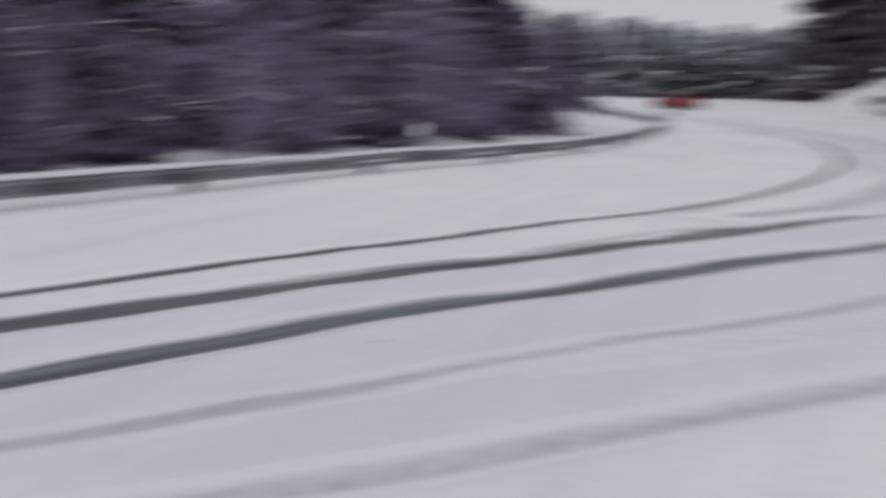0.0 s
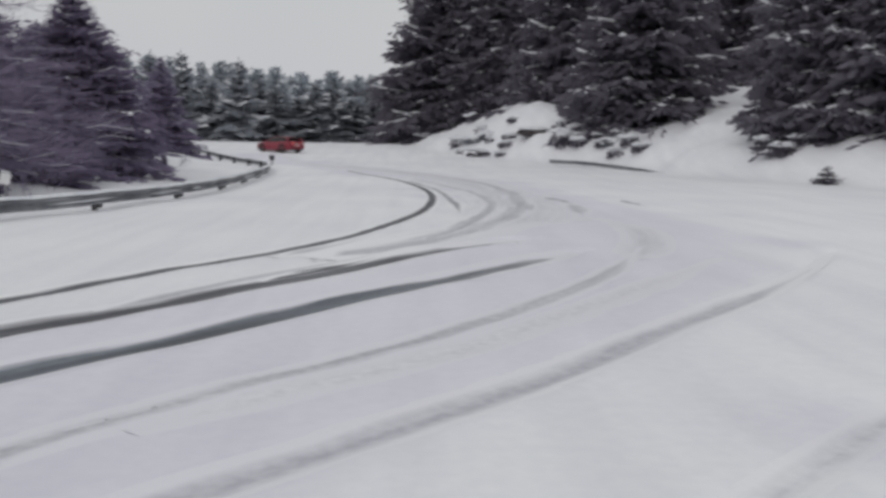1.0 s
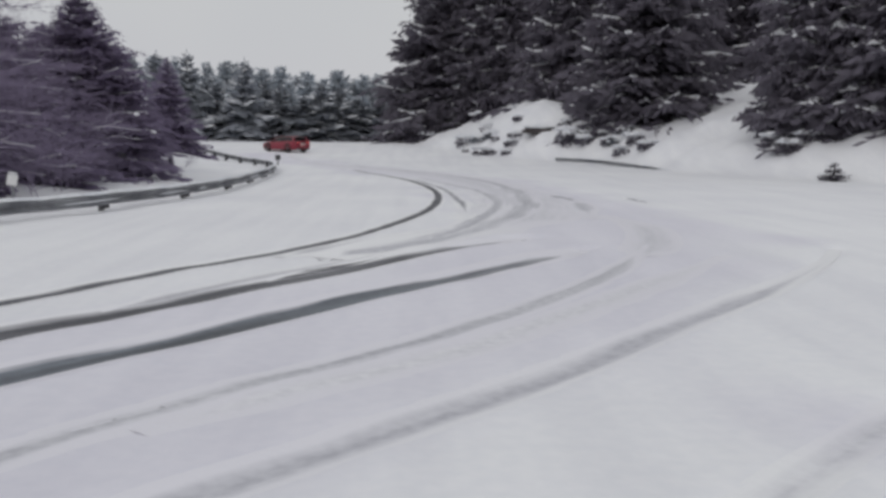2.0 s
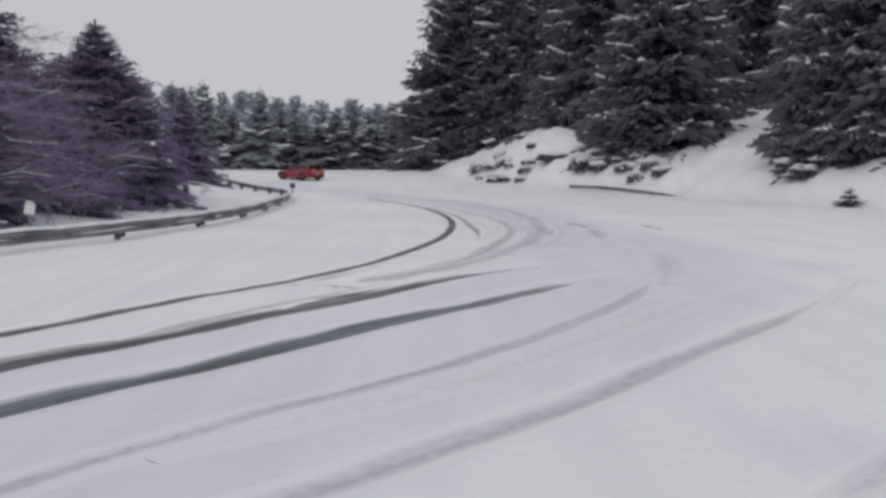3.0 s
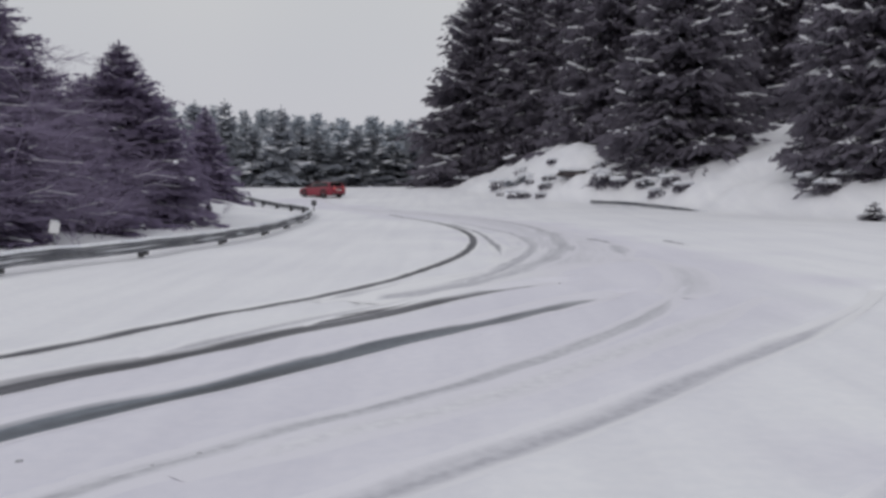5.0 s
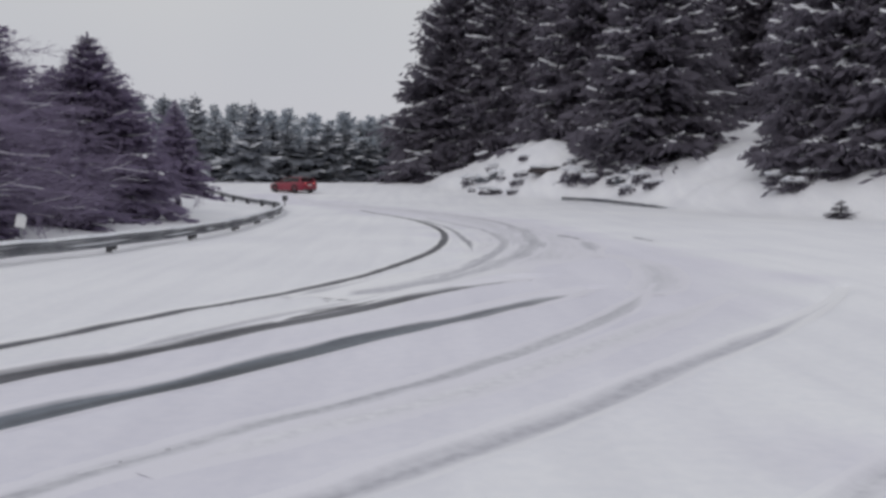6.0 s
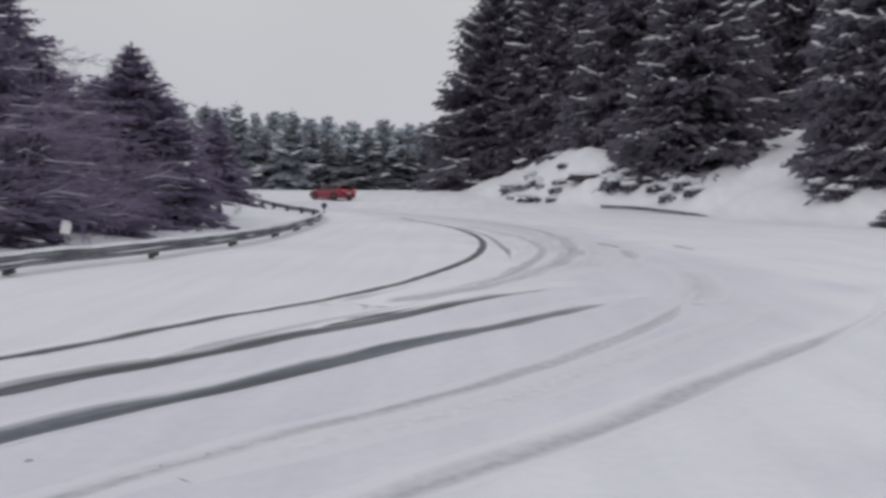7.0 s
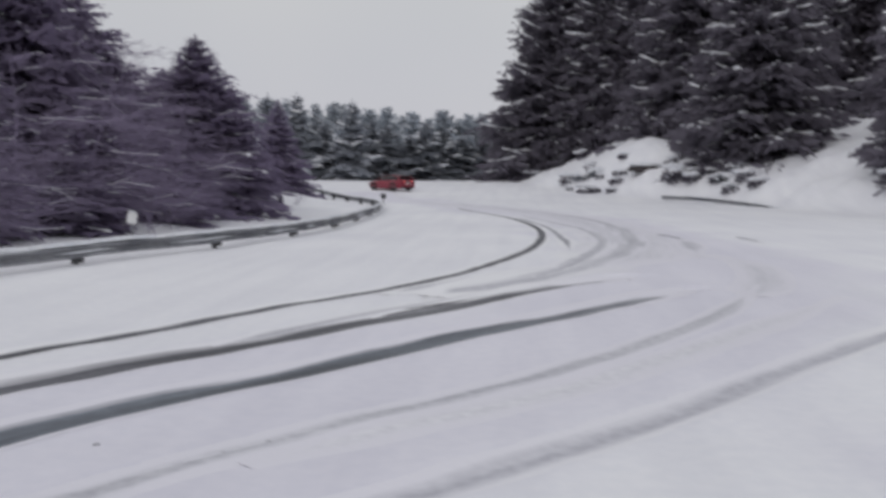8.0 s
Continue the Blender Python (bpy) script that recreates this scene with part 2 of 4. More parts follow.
# wheel ruts: name, width, depth, slush or packed, line
RUTS = [
    ("inner", 0.28, 0.045, "slush", [(-10.6, -4.0), (-8.5, 0.8), (-6.3, 5.4), (-4.38, 10.07), (-3.44, 11.9), (-2.59, 13.86), (-1.5, 15.9), (-0.49, 19.5), (0.38, 23.5), (0.95, 29.2), (0.8, 35.4), (-0.1, 42.7), (-2.2, 51.0), (-3.6, 56.5)]),
    ("fork", 0.30, 0.03, "rubbed", [(0.2, 43), (1.15, 36), (1.46, 30.5), (1.52, 25.4), (1.40, 23.0)]),
    ("middle", 0.48, 0.06, "slush", [(-9.8, -4.0), (-7.6, 0.8), (-5.4, 5.0), (-3.68, 8.45), (-2.93, 9.57), (-2.02, 11.02), (-0.79, 13.11), (0.16, 15.1), (1.23, 16.6), (1.9, 17.3), (2.4, 17.9)]),
    ("sweep", 1.05, 0.03, "light", [(-1.2, 14.4), (-0.1, 16.2), (0.98, 18.3), (2.18, 21.9), (2.96, 24.8), (3.5, 28.3), (3.8, 34.5), (3.2, 43), (1.2, 51.5), (-1.9, 59.6), (-5.0, 67)]),
    ("outer", 0.43, 0.06, "wet", [(-8.6, -4.0), (-6.7, -0.2), (-4.9, 3.1), (-4.0, 4.9), (-3.02, 6.94), (-2.27, 7.86), (-1.54, 9.0), (-0.57, 10.64), (0.65, 12.33), (1.5, 13.65), (2.28, 14.85), (3.0, 15.95)]),
    ("faint", 0.36, 0.008, "light", [(-7.2, -4.0), (-5.4, 0.2), (-3.6, 3.2), (-2.14, 5.32), (-1.58, 6.07), (-0.71, 7.24), (-0.09, 7.97), (0.59, 8.98), (1.62, 10.5), (2.43, 12.06), (3.45, 14.4), (4.2, 16.6)]),
    ("near", 0.37, 0.045, "soft", [(-7.0, -4.0), (-4.6, 0.2), (-2.4, 3.2), (-0.43, 5.25), (0.05, 5.85), (0.95, 6.95), (1.69, 7.88), (2.75, 9.30), (3.9, 10.80), (4.9, 12.15), (6.0, 13.75), (7.0, 15.45), (7.5, 16.5)]),
    ("corner", 0.30, 0.04, "trace", [(0.9, 3.6), (1.6, 4.34), (2.26, 5.04), (3.47, 6.32), (5.3, 8.4)]),
    ("inner_sweep", 0.55, 0.02, "light", [(0.3, 17.0), (1.0, 19.2), (1.6, 21.6), (2.23, 24.6), (2.62, 27.5), (2.66, 31.0), (2.3, 35.2), (1.5, 39.5), (0.2, 46.8)]),
    ("middle_strand", 0.24, 0.03, "slush", [(-1.75, 11.8), (-1.2, 12.9), (-0.62, 14.0), (-0.20, 14.99), (0.21, 15.85)]),
    ("soft_band", 0.5, 0.01, "trace", [(-0.75, 16.9), (-0.2, 17.7), (0.67, 19.0), (1.4, 20.6)]),
    ("faint_pair", 0.55, 0.008, "ghost", [(-1.6, 5.6), (-0.54, 6.9), (0.24, 7.74), (1.15, 8.8), (2.32, 10.59), (3.6, 12.6), (5.08, 15.02)]),
    ("worn_lane", 3.4, 0.0, "trace", [(-7.5, 71), (-4.2, 62.5), (-0.4, 54), (2.2, 46), (3.2, 39), (3.5, 33), (3.3, 27.5), (2.6, 22.5), (1.6, 18.5)]),
    ("far_trace", 0.5, 0.0, "trace", [(-3.2, 55), (-5.6, 63.6), (-8.6, 76), (-11, 87)]),
    ("crumbled", 0.07, 0.012, "packed", [(-0.78, 7.12), (-0.66, 7.28), (-0.50, 7.47)]),
    ("crumbling", 0.06, 0.010, "packed", [(-0.36, 7.70), (-0.18, 7.90), (0.0, 8.06)]),
    ("broken", 0.06, 0.010, "packed", [(-1.98, 5.62), (-1.90, 5.74), (-1.80, 5.84)]),
    ("middle_upper", 0.28, 0.015, "packed", [(-3.1, 9.75), (-2.26, 11.15), (-1.62, 12.6), (-0.94, 13.9), (-0.45, 14.7), (0.05, 15.6), (0.3, 16.1)]),
    ("middle_tail", 0.42, 0.012, "rubbed", [(-0.35, 13.86), (0.06, 14.78), (0.53, 15.75), (1.03, 16.25), (1.49, 16.65), (2.0, 17.0)]),
    ("short_streak", 0.05, 0.006, "packed", [(0.30, 10.92), (0.45, 11.1), (0.60, 11.30)]),
    ("between", 0.34, 0.008, "packed", [(-1.9, 14.3), (-1.36, 15.3), (-0.95, 16.4), (-0.54, 17.5), (0.09, 18.2)]),
    ("between_lower", 0.22, 0.008, "trace", [(-1.3, 14.2), (-0.95, 14.9), (-0.6, 15.5)]),
    ("scuff", 0.55, 0.02, "scuffed", [(4.7, 31.4), (4.9, 30.2), (5.1, 29.0)]),
    ("long_scuff", 0.60, 0.01, "soft", [(5.0, 28.4), (4.75, 25.5), (4.3, 22.4)]),
    ("smudge", 0.95, 0.01, "trace", [(3.7, 14.8), (4.4, 16.9), (4.9, 18.9), (5.0, 21.0), (4.8, 23.0)]),
    ("small_scuff", 0.45, 0.02, "scuffed", [(7.0, 30.6), (7.1, 29.6), (7.15, 28.4)]),
]
for rut in RUTS:
    way = smooth_line(rut[4], 0.25)
    for _ in range(40):
        way[1:-1] = 0.25 * way[:-2] + 0.5 * way[1:-1] + 0.25 * way[2:]
    rut[4][:] = [tuple(q) for q in way]


def nearest(x, y, line):
    """Distance of points to a line, and the side (positive to the right of its way)."""
    best, side = np.full(x.shape, 1e9), np.zeros(x.shape)
    line = np.asarray(line)[:, :2]
    for a, b in zip(line[:-1], line[1:]):
        d = b - a
        if d @ d < 1e-9:
            continue
        t = np.clip(((x - a[0]) * d[0] + (y - a[1]) * d[1]) / (d @ d), 0, 1)
        px, py = x - a[0] - t * d[0], y - a[1] - t * d[1]
        r = px * px + py * py
        hit = r < best
        best = np.where(hit, r, best)
        side = np.where(hit, np.sign(px * d[1] - py * d[0]), side)
    return np.sqrt(best), side


def step01(v, a, b):
    t = np.clip((v - a) / (b - a), 0, 1)
    return t * t * (3 - 2 * t)


def waves(x, y, size, seed):
    """Smooth gentle unevenness, about -1 to 1."""
    rng = np.random.RandomState(seed)
    out = np.zeros(np.shape(x))
    for k in range(7):
        a, ph = rng.uniform(0, 6.283, 2)
        f = 6.283 / size * rng.uniform(0.5, 1.6)
        out = out + np.sin(f * (x * np.cos(a) + y * np.sin(a)) + ph) / 3.5
    return out


def land(x, y):
    """Height of the snow without the ruts."""
    x, y = np.atleast_1d(np.asarray(x, float)), np.atleast_1d(np.asarray(y, float))
    z = 1.42 * step01(y, 68, 120) + 24.0 * step01(y, 165, 420) * (1 - 0.2 * step01(x, -60, 10))
    d, side = nearest(x, y, BANK_FOOT[::4])
    z = z + 0.55 * step01(y, 55, 85) * np.where(side > 0, 1 - step01(d, 0, 9), 1) * (1 - step01(y, 95, 130))
    d = np.where(side > 0, 0, d)
    up = (2.9 + 3.4 * step01(x, 3, 13)) * (1 - np.exp(-d / (6.5 + 3.0 * step01(x, 8, 18)))) * step01(d, 0, 2.5)
    z = z + up * (1 + 0.10 * waves(x, y, 9.0, 3)) + np.minimum(up, 1.0) * 0.22 * waves(x, y, 3.2, 5)
    d, side = nearest(x, y, RAIL_LINE[::6])
    d = np.where(side > 0, 0, d)
    z = z + 0.9 * step01(d, 0.5, 9.0) * (1 + 0.25 * waves(x, y, 4.0, 8))
    return z + 0.012 * waves(x, y, 5.0, 1) + 0.006 * waves(x, y, 1.1, 2)


def graded(knots):
    """Ever wider steps: knots are (end, step), from the first knot's end."""
    out = [knots[0][0]]
    for end, step in knots[1:]:
        n = max(1, int(round((end - out[-1]) / step)))
        out += list(np.linspace(out[-1], end, n + 1)[1:])
    return np.array(out)


gx = graded([(-900, 0), (-200, 60), (-60, 10), (-14, 1.2), (-11.2, 0.2), (-6.8, 0.15), (7.0, 0.12), (9.6, 0.13), (12, 0.25), (40, 0.8), (120, 5), (900, 60)])
gy = graded([(-300, 0), (-40, 30), (-6, 4), (-4.4, 0.2), (3, 0.15), (18, 0.115), (32, 0.2), (70, 0.7), (130, 1.5), (260, 10), (1500, 80)])
GX, GY = np.meshgrid(gx, gy)
GZ = land(GX.ravel(), GY.ravel()).reshape(GX.shape)
near_zone = (GX > -11.5) & (GX < 10.5) & (GY > -5) & (GY < 90)


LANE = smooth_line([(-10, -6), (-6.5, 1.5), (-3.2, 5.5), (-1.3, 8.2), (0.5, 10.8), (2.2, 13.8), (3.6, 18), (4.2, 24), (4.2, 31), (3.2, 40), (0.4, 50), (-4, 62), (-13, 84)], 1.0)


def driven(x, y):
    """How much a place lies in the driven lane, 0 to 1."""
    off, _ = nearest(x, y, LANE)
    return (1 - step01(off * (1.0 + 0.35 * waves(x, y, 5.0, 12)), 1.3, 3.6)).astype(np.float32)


def rut_profile(r):
    """Height across a rut, in depths; r in half widths: a rounded trough with low berms."""
    return -(1 - step01(r, 0.25, 1.5)) + 0.12 * np.exp(-((r - 1.9) / 0.45) ** 2)


def dug(x, y):
    """Depth that the wheels have dug at a place."""
    out, berm = np.zeros(np.shape(x)), np.zeros(np.shape(x))
    fade = 1 - step01(y, 24, 34)
    for _, width, depth, _, line in RUTS:
        d, _ = nearest(x, y, line[::2] + line[-1:])
        h = depth * fade * rut_profile(2 * d / width)
        out, berm = np.minimum(out, h), np.maximum(berm, h)
    return np.where(out < -0.001, out, berm)


sunk = dug(GX[near_zone], GY[near_zone])
GZ[near_zone] += np.where(sunk < 0, 1.3 * sunk, sunk)  # the slush fills the bottom of each trough
ny, nx = GX.shape
idx = np.arange(nx * ny).reshape(ny, nx)
quads = np.stack([idx[:-1, :-1], idx[:-1, 1:], idx[1:, 1:], idx[1:, :-1]], -1).reshape(-1, 4)
ground_me = raw(np.stack([GX.ravel(), GY.ravel(), GZ.ravel()], 1).tolist(), quads.tolist(), "ground", True)
ground_me.materials.append(SNOW)
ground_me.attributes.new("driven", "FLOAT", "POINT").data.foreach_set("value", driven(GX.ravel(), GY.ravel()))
ground = tagged(new("ground", ground_me), "snow-covered road bend, forest floor and banks", "snow ground", kind="structure")


def rut_mesh(name, width, line, lift):
    p = np.array(line)
    tan = np.gradient(p, axis=0)
    tan /= np.linalg.norm(tan, axis=1)[:, None]
    nrm = np.stack([tan[:, 1], -tan[:, 0]], 1)
    n = len(p)
    run = np.concatenate(([0], np.cumsum(np.linalg.norm(np.diff(p, axis=0), axis=1))))
    left = run[-1] - run
    taper = np.minimum(1, np.minimum(left * (0.13 if name == "near" else 0.27) + 0.1, run * 0.8 + 0.3))
    fade = 1 - taper
    thin = np.zeros(n)
    if run[-1] < 4:
        fade = 1 - np.minimum(1, np.minimum(left, run) * 2.5 + 0.2)
    if name in ("middle", "outer"):
        taper, fade = np.minimum(1, left * 0.3 + 0.45), 0.45 * (1 - np.minimum(1, left / 5.0)) + 0.8 * (1 - np.minimum(1, left / 1.6))
        thin = np.clip(1.1 - left / (4.0 if name == "middle" else 5.5), 0, 1)
    if name == "outer":
        taper = taper * (1 + 0.55 * (1 - np.minimum(1, left / 6.0)))
    m = max(11, int(width / 0.05))
    across = np.linspace(-1, 1, m)
    vs, rim, lane, slush = [], [], [], []
    for a in across:
        off = a * 0.8 * width * np.maximum(taper, 0.4)
        q = p + nrm * off[:, None]
        z = land(q[:, 0], q[:, 1]) + dug(q[:, 0], q[:, 1]) + lift - 0.010 * a * a
        vs.append(np.column_stack([q, z]))
        rim.append(abs(a) + 0.9 * fade)
        slush.append(thin)
        lane.append(np.column_stack([np.full(n, a * 0.8 * width), run, np.full(n, len(name) * 3.7)]))
    vs, rim, lane = np.concatenate(vs), np.concatenate(rim), np.concatenate(lane)
    fs = [(k * n + i, k * n + i + 1, (k + 1) * n + i + 1, (k + 1) * n + i) for k in range(m - 1) for i in range(n - 1)]
    me = raw(vs.tolist(), fs, name, True)
    me.attributes.new("rim", "FLOAT", "POINT").data.foreach_set("value", rim.astype(np.float32))
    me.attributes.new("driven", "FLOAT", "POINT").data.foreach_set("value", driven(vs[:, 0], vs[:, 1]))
    me.attributes.new("thin", "FLOAT", "POINT").data.foreach_set("value", np.concatenate(slush).astype(np.float32))
    me.attributes.new("lane", "FLOAT_VECTOR", "POINT").data.foreach_set("vector", lane.astype(np.float32).ravel())
    return me


RUT_LIFT = {"wet": 0.011, "scuffed": 0.008, "soft": 0.007, "ghost": 0.0035, "slush": 0.011, "packed": 0.008, "light": 0.006, "rubbed": 0.009, "trace": 0.004}
for rut_name, width, depth, kind_of, line in RUTS:
    mat, words = RUT_LOOK[kind_of]
    me = rut_mesh(rut_name, width, line, 0.009 if "strand" in rut_name else 0.003 if rut_name == "worn_lane" else RUT_LIFT[kind_of])
    me.materials.append(mat)
    tagged(new("tyre_track", me), words, "tyre track", "wheel ruts on the snowy road", "structure")


# ---- trees ----
def spruce_meshes(h, r, seed, snowy, skirt=0.05, twigs=9, clump=1.0, tiers=30, sprays=1, cone=0.88, spray_width=0.125, dabs=0.42, fan=0.24, streaks=0.65, full=0.6, capped=0.0, ridge=1.0, boughs=8):
    """Crown, snow load and trunk of a spruce: tiers of drooping boughs, each a hanging fan with twigs, snow lying on part of them.
    fan: a bough's half width by its length; streaks: share of the snow that lies in long lines; full: how far twigs shorten towards the tip;
    capped: share of the boughs under a whole layer of snow; ridge: how thick the snow lies."""
    rng = random.Random(seed)
    cv, cf, sv, sf = [], [], [], []
    up = Vector((0, 0, 1))

    def blade(vs, fs, a, b, w, lift, side, sag):
        mid = a.lerp(b, 0.45)
        k = len(vs)
        vs += [a + up * lift, mid + side * w + up * (lift - sag), b + up * lift, mid - side * w + up * (lift - sag)]
        fs += [(k, k + 1, k + 2), (k, k + 2, k + 3)]

    z = skirt * h
    gap = h * (1 - skirt) / tiers
    lean = [rng.uniform(0.85, 1.15) for _ in range(12)]
    while z < 0.965 * h:
        f = z / h
        count = boughs if f < 0.75 else 6
        start = rng.uniform(0, 6.28)
        burst = rng.uniform(0.86, 1.12)
        for i in range(count):
            az = start + 6.28 * i / count + rng.uniform(-0.3, 0.3)
            reach = r * ((1 - f) ** cone) * (1.0 if f > 0.12 else 0.8 + 1.7 * f) * lean[int(az * 12 / 6.28) % 12] + 0.02 * h * (1 - f) + 0.06
            long = reach * burst * rng.uniform(0.72, 1.18)
            out = Vector((math.cos(az), math.sin(az), 0))
            side = Vector((-out.y, out.x, 0))
            rise = -rng.uniform(0.12, 0.56) + 0.75 * f * f
            curl = rng.uniform(0.0, 0.18)
            zz = z + rng.uniform(-0.3, 0.3) * gap

            def at(s):
                return out * (long * s) + up * (zz + long * (rise * s + curl * s * s * s))

            loaded = rng.random() < snowy
            streak = rng.random() < streaks
            load_from, load_to = (rng.uniform(0.05, 0.4), rng.uniform(0.94, 1.05)) if streak else (rng.uniform(0.45, 0.85), rng.uniform(0.9, 1.05))
            k0, steps = len(cv), 10 if sprays > 1 else 5
            for m in range(steps + 1):
                s = m / steps
                w = long * fan * math.sin(math.pi * (0.12 + 0.80 * s)) * rng.uniform(0.75, 1.2)
                if sprays > 1:
                    w *= 0.5 if m % 2 else 1.2
                q = at(s * 0.97)
                cv += [q + side * w - up * w * rng.uniform(0.4, 0.9), q, q - side * w - up * w * rng.uniform(0.4, 0.9)]
            for m in range(steps):
                k = k0 + 3 * m
                cf += [(k, k + 3, k + 4, k + 1), (k + 1, k + 4, k + 5, k + 2)]
            if rng.random() < capped:
                first, k1 = rng.choice((1, 2, 2, 3)) * steps // 5, len(sv)
                for m in range(first, steps + 1):
                    l, q, g = cv[k0 + 3 * m:k0 + 3 * m + 3]
                    wl, wg = rng.uniform(0.3, 1.0), rng.uniform(0.3, 1.0)
                    sv += [q.lerp(l, wl) + up * 0.004 * h, q + up * 0.011 * h, q.lerp(g, wg) + up * 0.004 * h]
                for m in range(steps - first):
                    k = k1 + 3 * m
                    sf += [(k, k + 3, k + 4, k + 1), (k + 1, k + 4, k + 5, k + 2)]
            n = max(3, int(twigs * (0.4 + 0.8 * long / r)))
            for j in range(n):
                s = 0.1 + 0.9 * (j + rng.random() * 0.6) / n
                a = at(s)
                spread = (0.40 * long * (1 - full * s) + 0.011 * h * clump) * rng.uniform(0.7, 1.25)
                for sgn in (-1, 1):
                    d = (out * rng.uniform(0.5, 0.95) + side * sgn * rng.uniform(0.5, 1.0)).normalized()
                    b = a + d * spread - up * (spread * rng.uniform(0.1, 0.4))
                    across = d.cross(up)
                    if sprays == 1:
                        blade(cv, cf, a, b, spread * 0.22, 0, across, 0.05 * spread)
                        blade(cv, cf, a, b - up * (spread * 0.38), spread * 0.16, 0, up, 0)
                    for k in range(sprays if sprays > 1 else 0):
                        g = (k + rng.random()) / sprays
                        c = a.lerp(b, g)
                        e = (d * 0.8 + across * rng.uniform(-0.9, 0.9) - up * rng.uniform(-0.1, 0.75)).normalized() * spread * rng.uniform(0.42, 0.85)
                        blade(cv, cf, c, c + e, spread * spray_width, 0, e.cross(up).normalized() if k % 2 else up, 0.02 * spread)
                    if loaded and load_from < s < load_to and rng.random() < (dabs):
                        blade(sv, sf, a.lerp(b, 0.05), a.lerp(b, rng.uniform(0.5, 0.95)), spread * rng.uniform(0.08, 0.17) * (1.0 if sprays > 1 else 2.0), 0.006 * h, across, 0.02)
            if loaded:
                w = (rng.uniform(0.0026, 0.0058) if streak else rng.uniform(0.0025, 0.0075)) * h * clump * ridge * (0.6 + 0.4 * long / r)
                k0 = len(sv)
                count_s = 8 if sprays > 1 else 4
                for m, s in enumerate(np.linspace(load_from, load_to, count_s)):
                    q = at(s) + side * rng.uniform(-0.025, 0.025) * long + up * rng.uniform(-0.003, 0.003) * h * min(1.0, ridge)
                    ww = w * (0.08 + 1.1 * math.sin(math.pi * (m + 0.3) / count_s) ** 1.5) * rng.uniform(0.4, 1.3)
                    sv += [q + side * ww, q + up * (0.006 * h * min(1.0, ridge) + ww * (1.2 if streak else 0.9)), q - side * ww]
                for m in range(count_s - 1):
                    if not streak and rng.random() < 0.15:
                        continue
                    k = k0 + 3 * m
                    sf += [(k, k + 3, k + 4, k + 1), (k + 1, k + 4, k + 5, k + 2)]
        z += gap * rng.uniform(0.85, 1.15) * (1.0 - 0.5 * max(0.0, f - 0.45) / 0.5)
    for i in range(7):
        a = 0.9 * i
        blade(cv, cf, Vector((0, 0, h * 0.955)), Vector((math.cos(a) * 0.006 * h, math.sin(a) * 0.006 * h, h * (0.985 + 0.004 * i))), 0.004 * h, 0, Vector((math.sin(a), math.cos(a), 0)), 0)
    tv, tf = tube([(0, 0, -0.6), (0, 0, h * 0.35), (0.02 * r, 0, h * 0.7), (0, 0, h * 0.975)], [h * 0.016 + 0.03, h * 0.012 + 0.02, h * 0.006 + 0.012, 0.010], 7)
    return raw(cv, cf, "crown"), raw(sv, sf, "snow_load"), raw(tv, tf, "trunk", True)


def spruce(name, meshes, needles, label, group):
    t = thing(name, pose(0, 0, -500), label, "tree", group)
    for pn, me, mat in zip(("crown", "snow_load", "trunk"), meshes, (needles, TREE_SNOW, BARK)):
        ob = part(pn, me, mat, t, "white snow lying on the boughs" if pn == "snow_load" else "")
        if pn != "trunk":
            tagged(ob, kind="stuff")
    return t


def plant(proto, x, y, size, wide, turn, sink=0.15):
    z = float(land(x, y)[0]) - sink
    c = copy_thing(proto, pose(x, y, z, 0, 0, turn))
    c.matrix_basis = pose(x, y, z, 0, 0, turn) @ Matrix.Diagonal((wide, wide, size, 1))
    return c


def remove_thing(ob):
    for o in [*ob.children_recursive, ob]:
        bpy.data.objects.remove(o)


SNOWED = spruce("spruce", spruce_meshes(19, 6.4, 16, 0.8, 0.02, 13, 1.0, 36, 3, 0.74, 0.09, 0.50, fan=0.30, streaks=0.8, capped=0.07, boughs=10), NEEDLES,
                "dark spruce thickly dabbed with snow at the foot of the bank", "spruces on the bank")
TALL = [spruce("spruce", spruce_meshes(19, 6.4, s, 0.85, 0.02, 12, 1.05, 33, 3, 0.74, 0.1, 0.28, fan=0.30, streaks=0.92, ridge=1.25, boughs=10), NEEDLES,
               "tall dark spruce with snow lying on its boughs", "spruces on the bank") for s in (11, 12, 13)]
DEEP = [spruce("spruce", spruce_meshes(19, 6.2, s, 0.5, 0.02, 6, 1.5, 30, 1, 0.72, fan=0.30, dabs=0.12, streaks=0.9, ridge=0.8, boughs=10), NEEDLES,
               "tall dark spruce deep in the wood on the bank", "spruces on the bank") for s in (14, 15)]
MID = [spruce("spruce", spruce_meshes(8.5, 3.5, s, 0.36, foot, 10, 0.8, 33, 3, 0.95, 0.085, 0.2, 0.24, streaks=0.85, ridge=0.45, boughs=9), DULL_NEEDLES,
              "dark spruce with thin snow on its boughs behind the guardrail", "spruces behind the guardrail") for s, foot in ((21, 0.02), (22, 0.02), (23, 0.02), (26, 0.17))]
MID_DEEP = [spruce("spruce", spruce_meshes(8.5, 2.9, s, 0.18, 0.02, 4, 1.5, 19), DULL_NEEDLES,
                   "dark spruce standing deep behind the guardrail", "spruces behind the guardrail") for s in (24, 25)]
FAR = [spruce("spruce", spruce_meshes(12, 4.6, s, 0.0, 0.03, 8, 1.0, 12, 1, 0.78, fan=0.36, capped=0.42), FROST_HAZE_NEEDLES,
              "distant spruce heavy with snow, frost and haze in its needle colour", "distant spruces") for s in (31, 32, 33)]
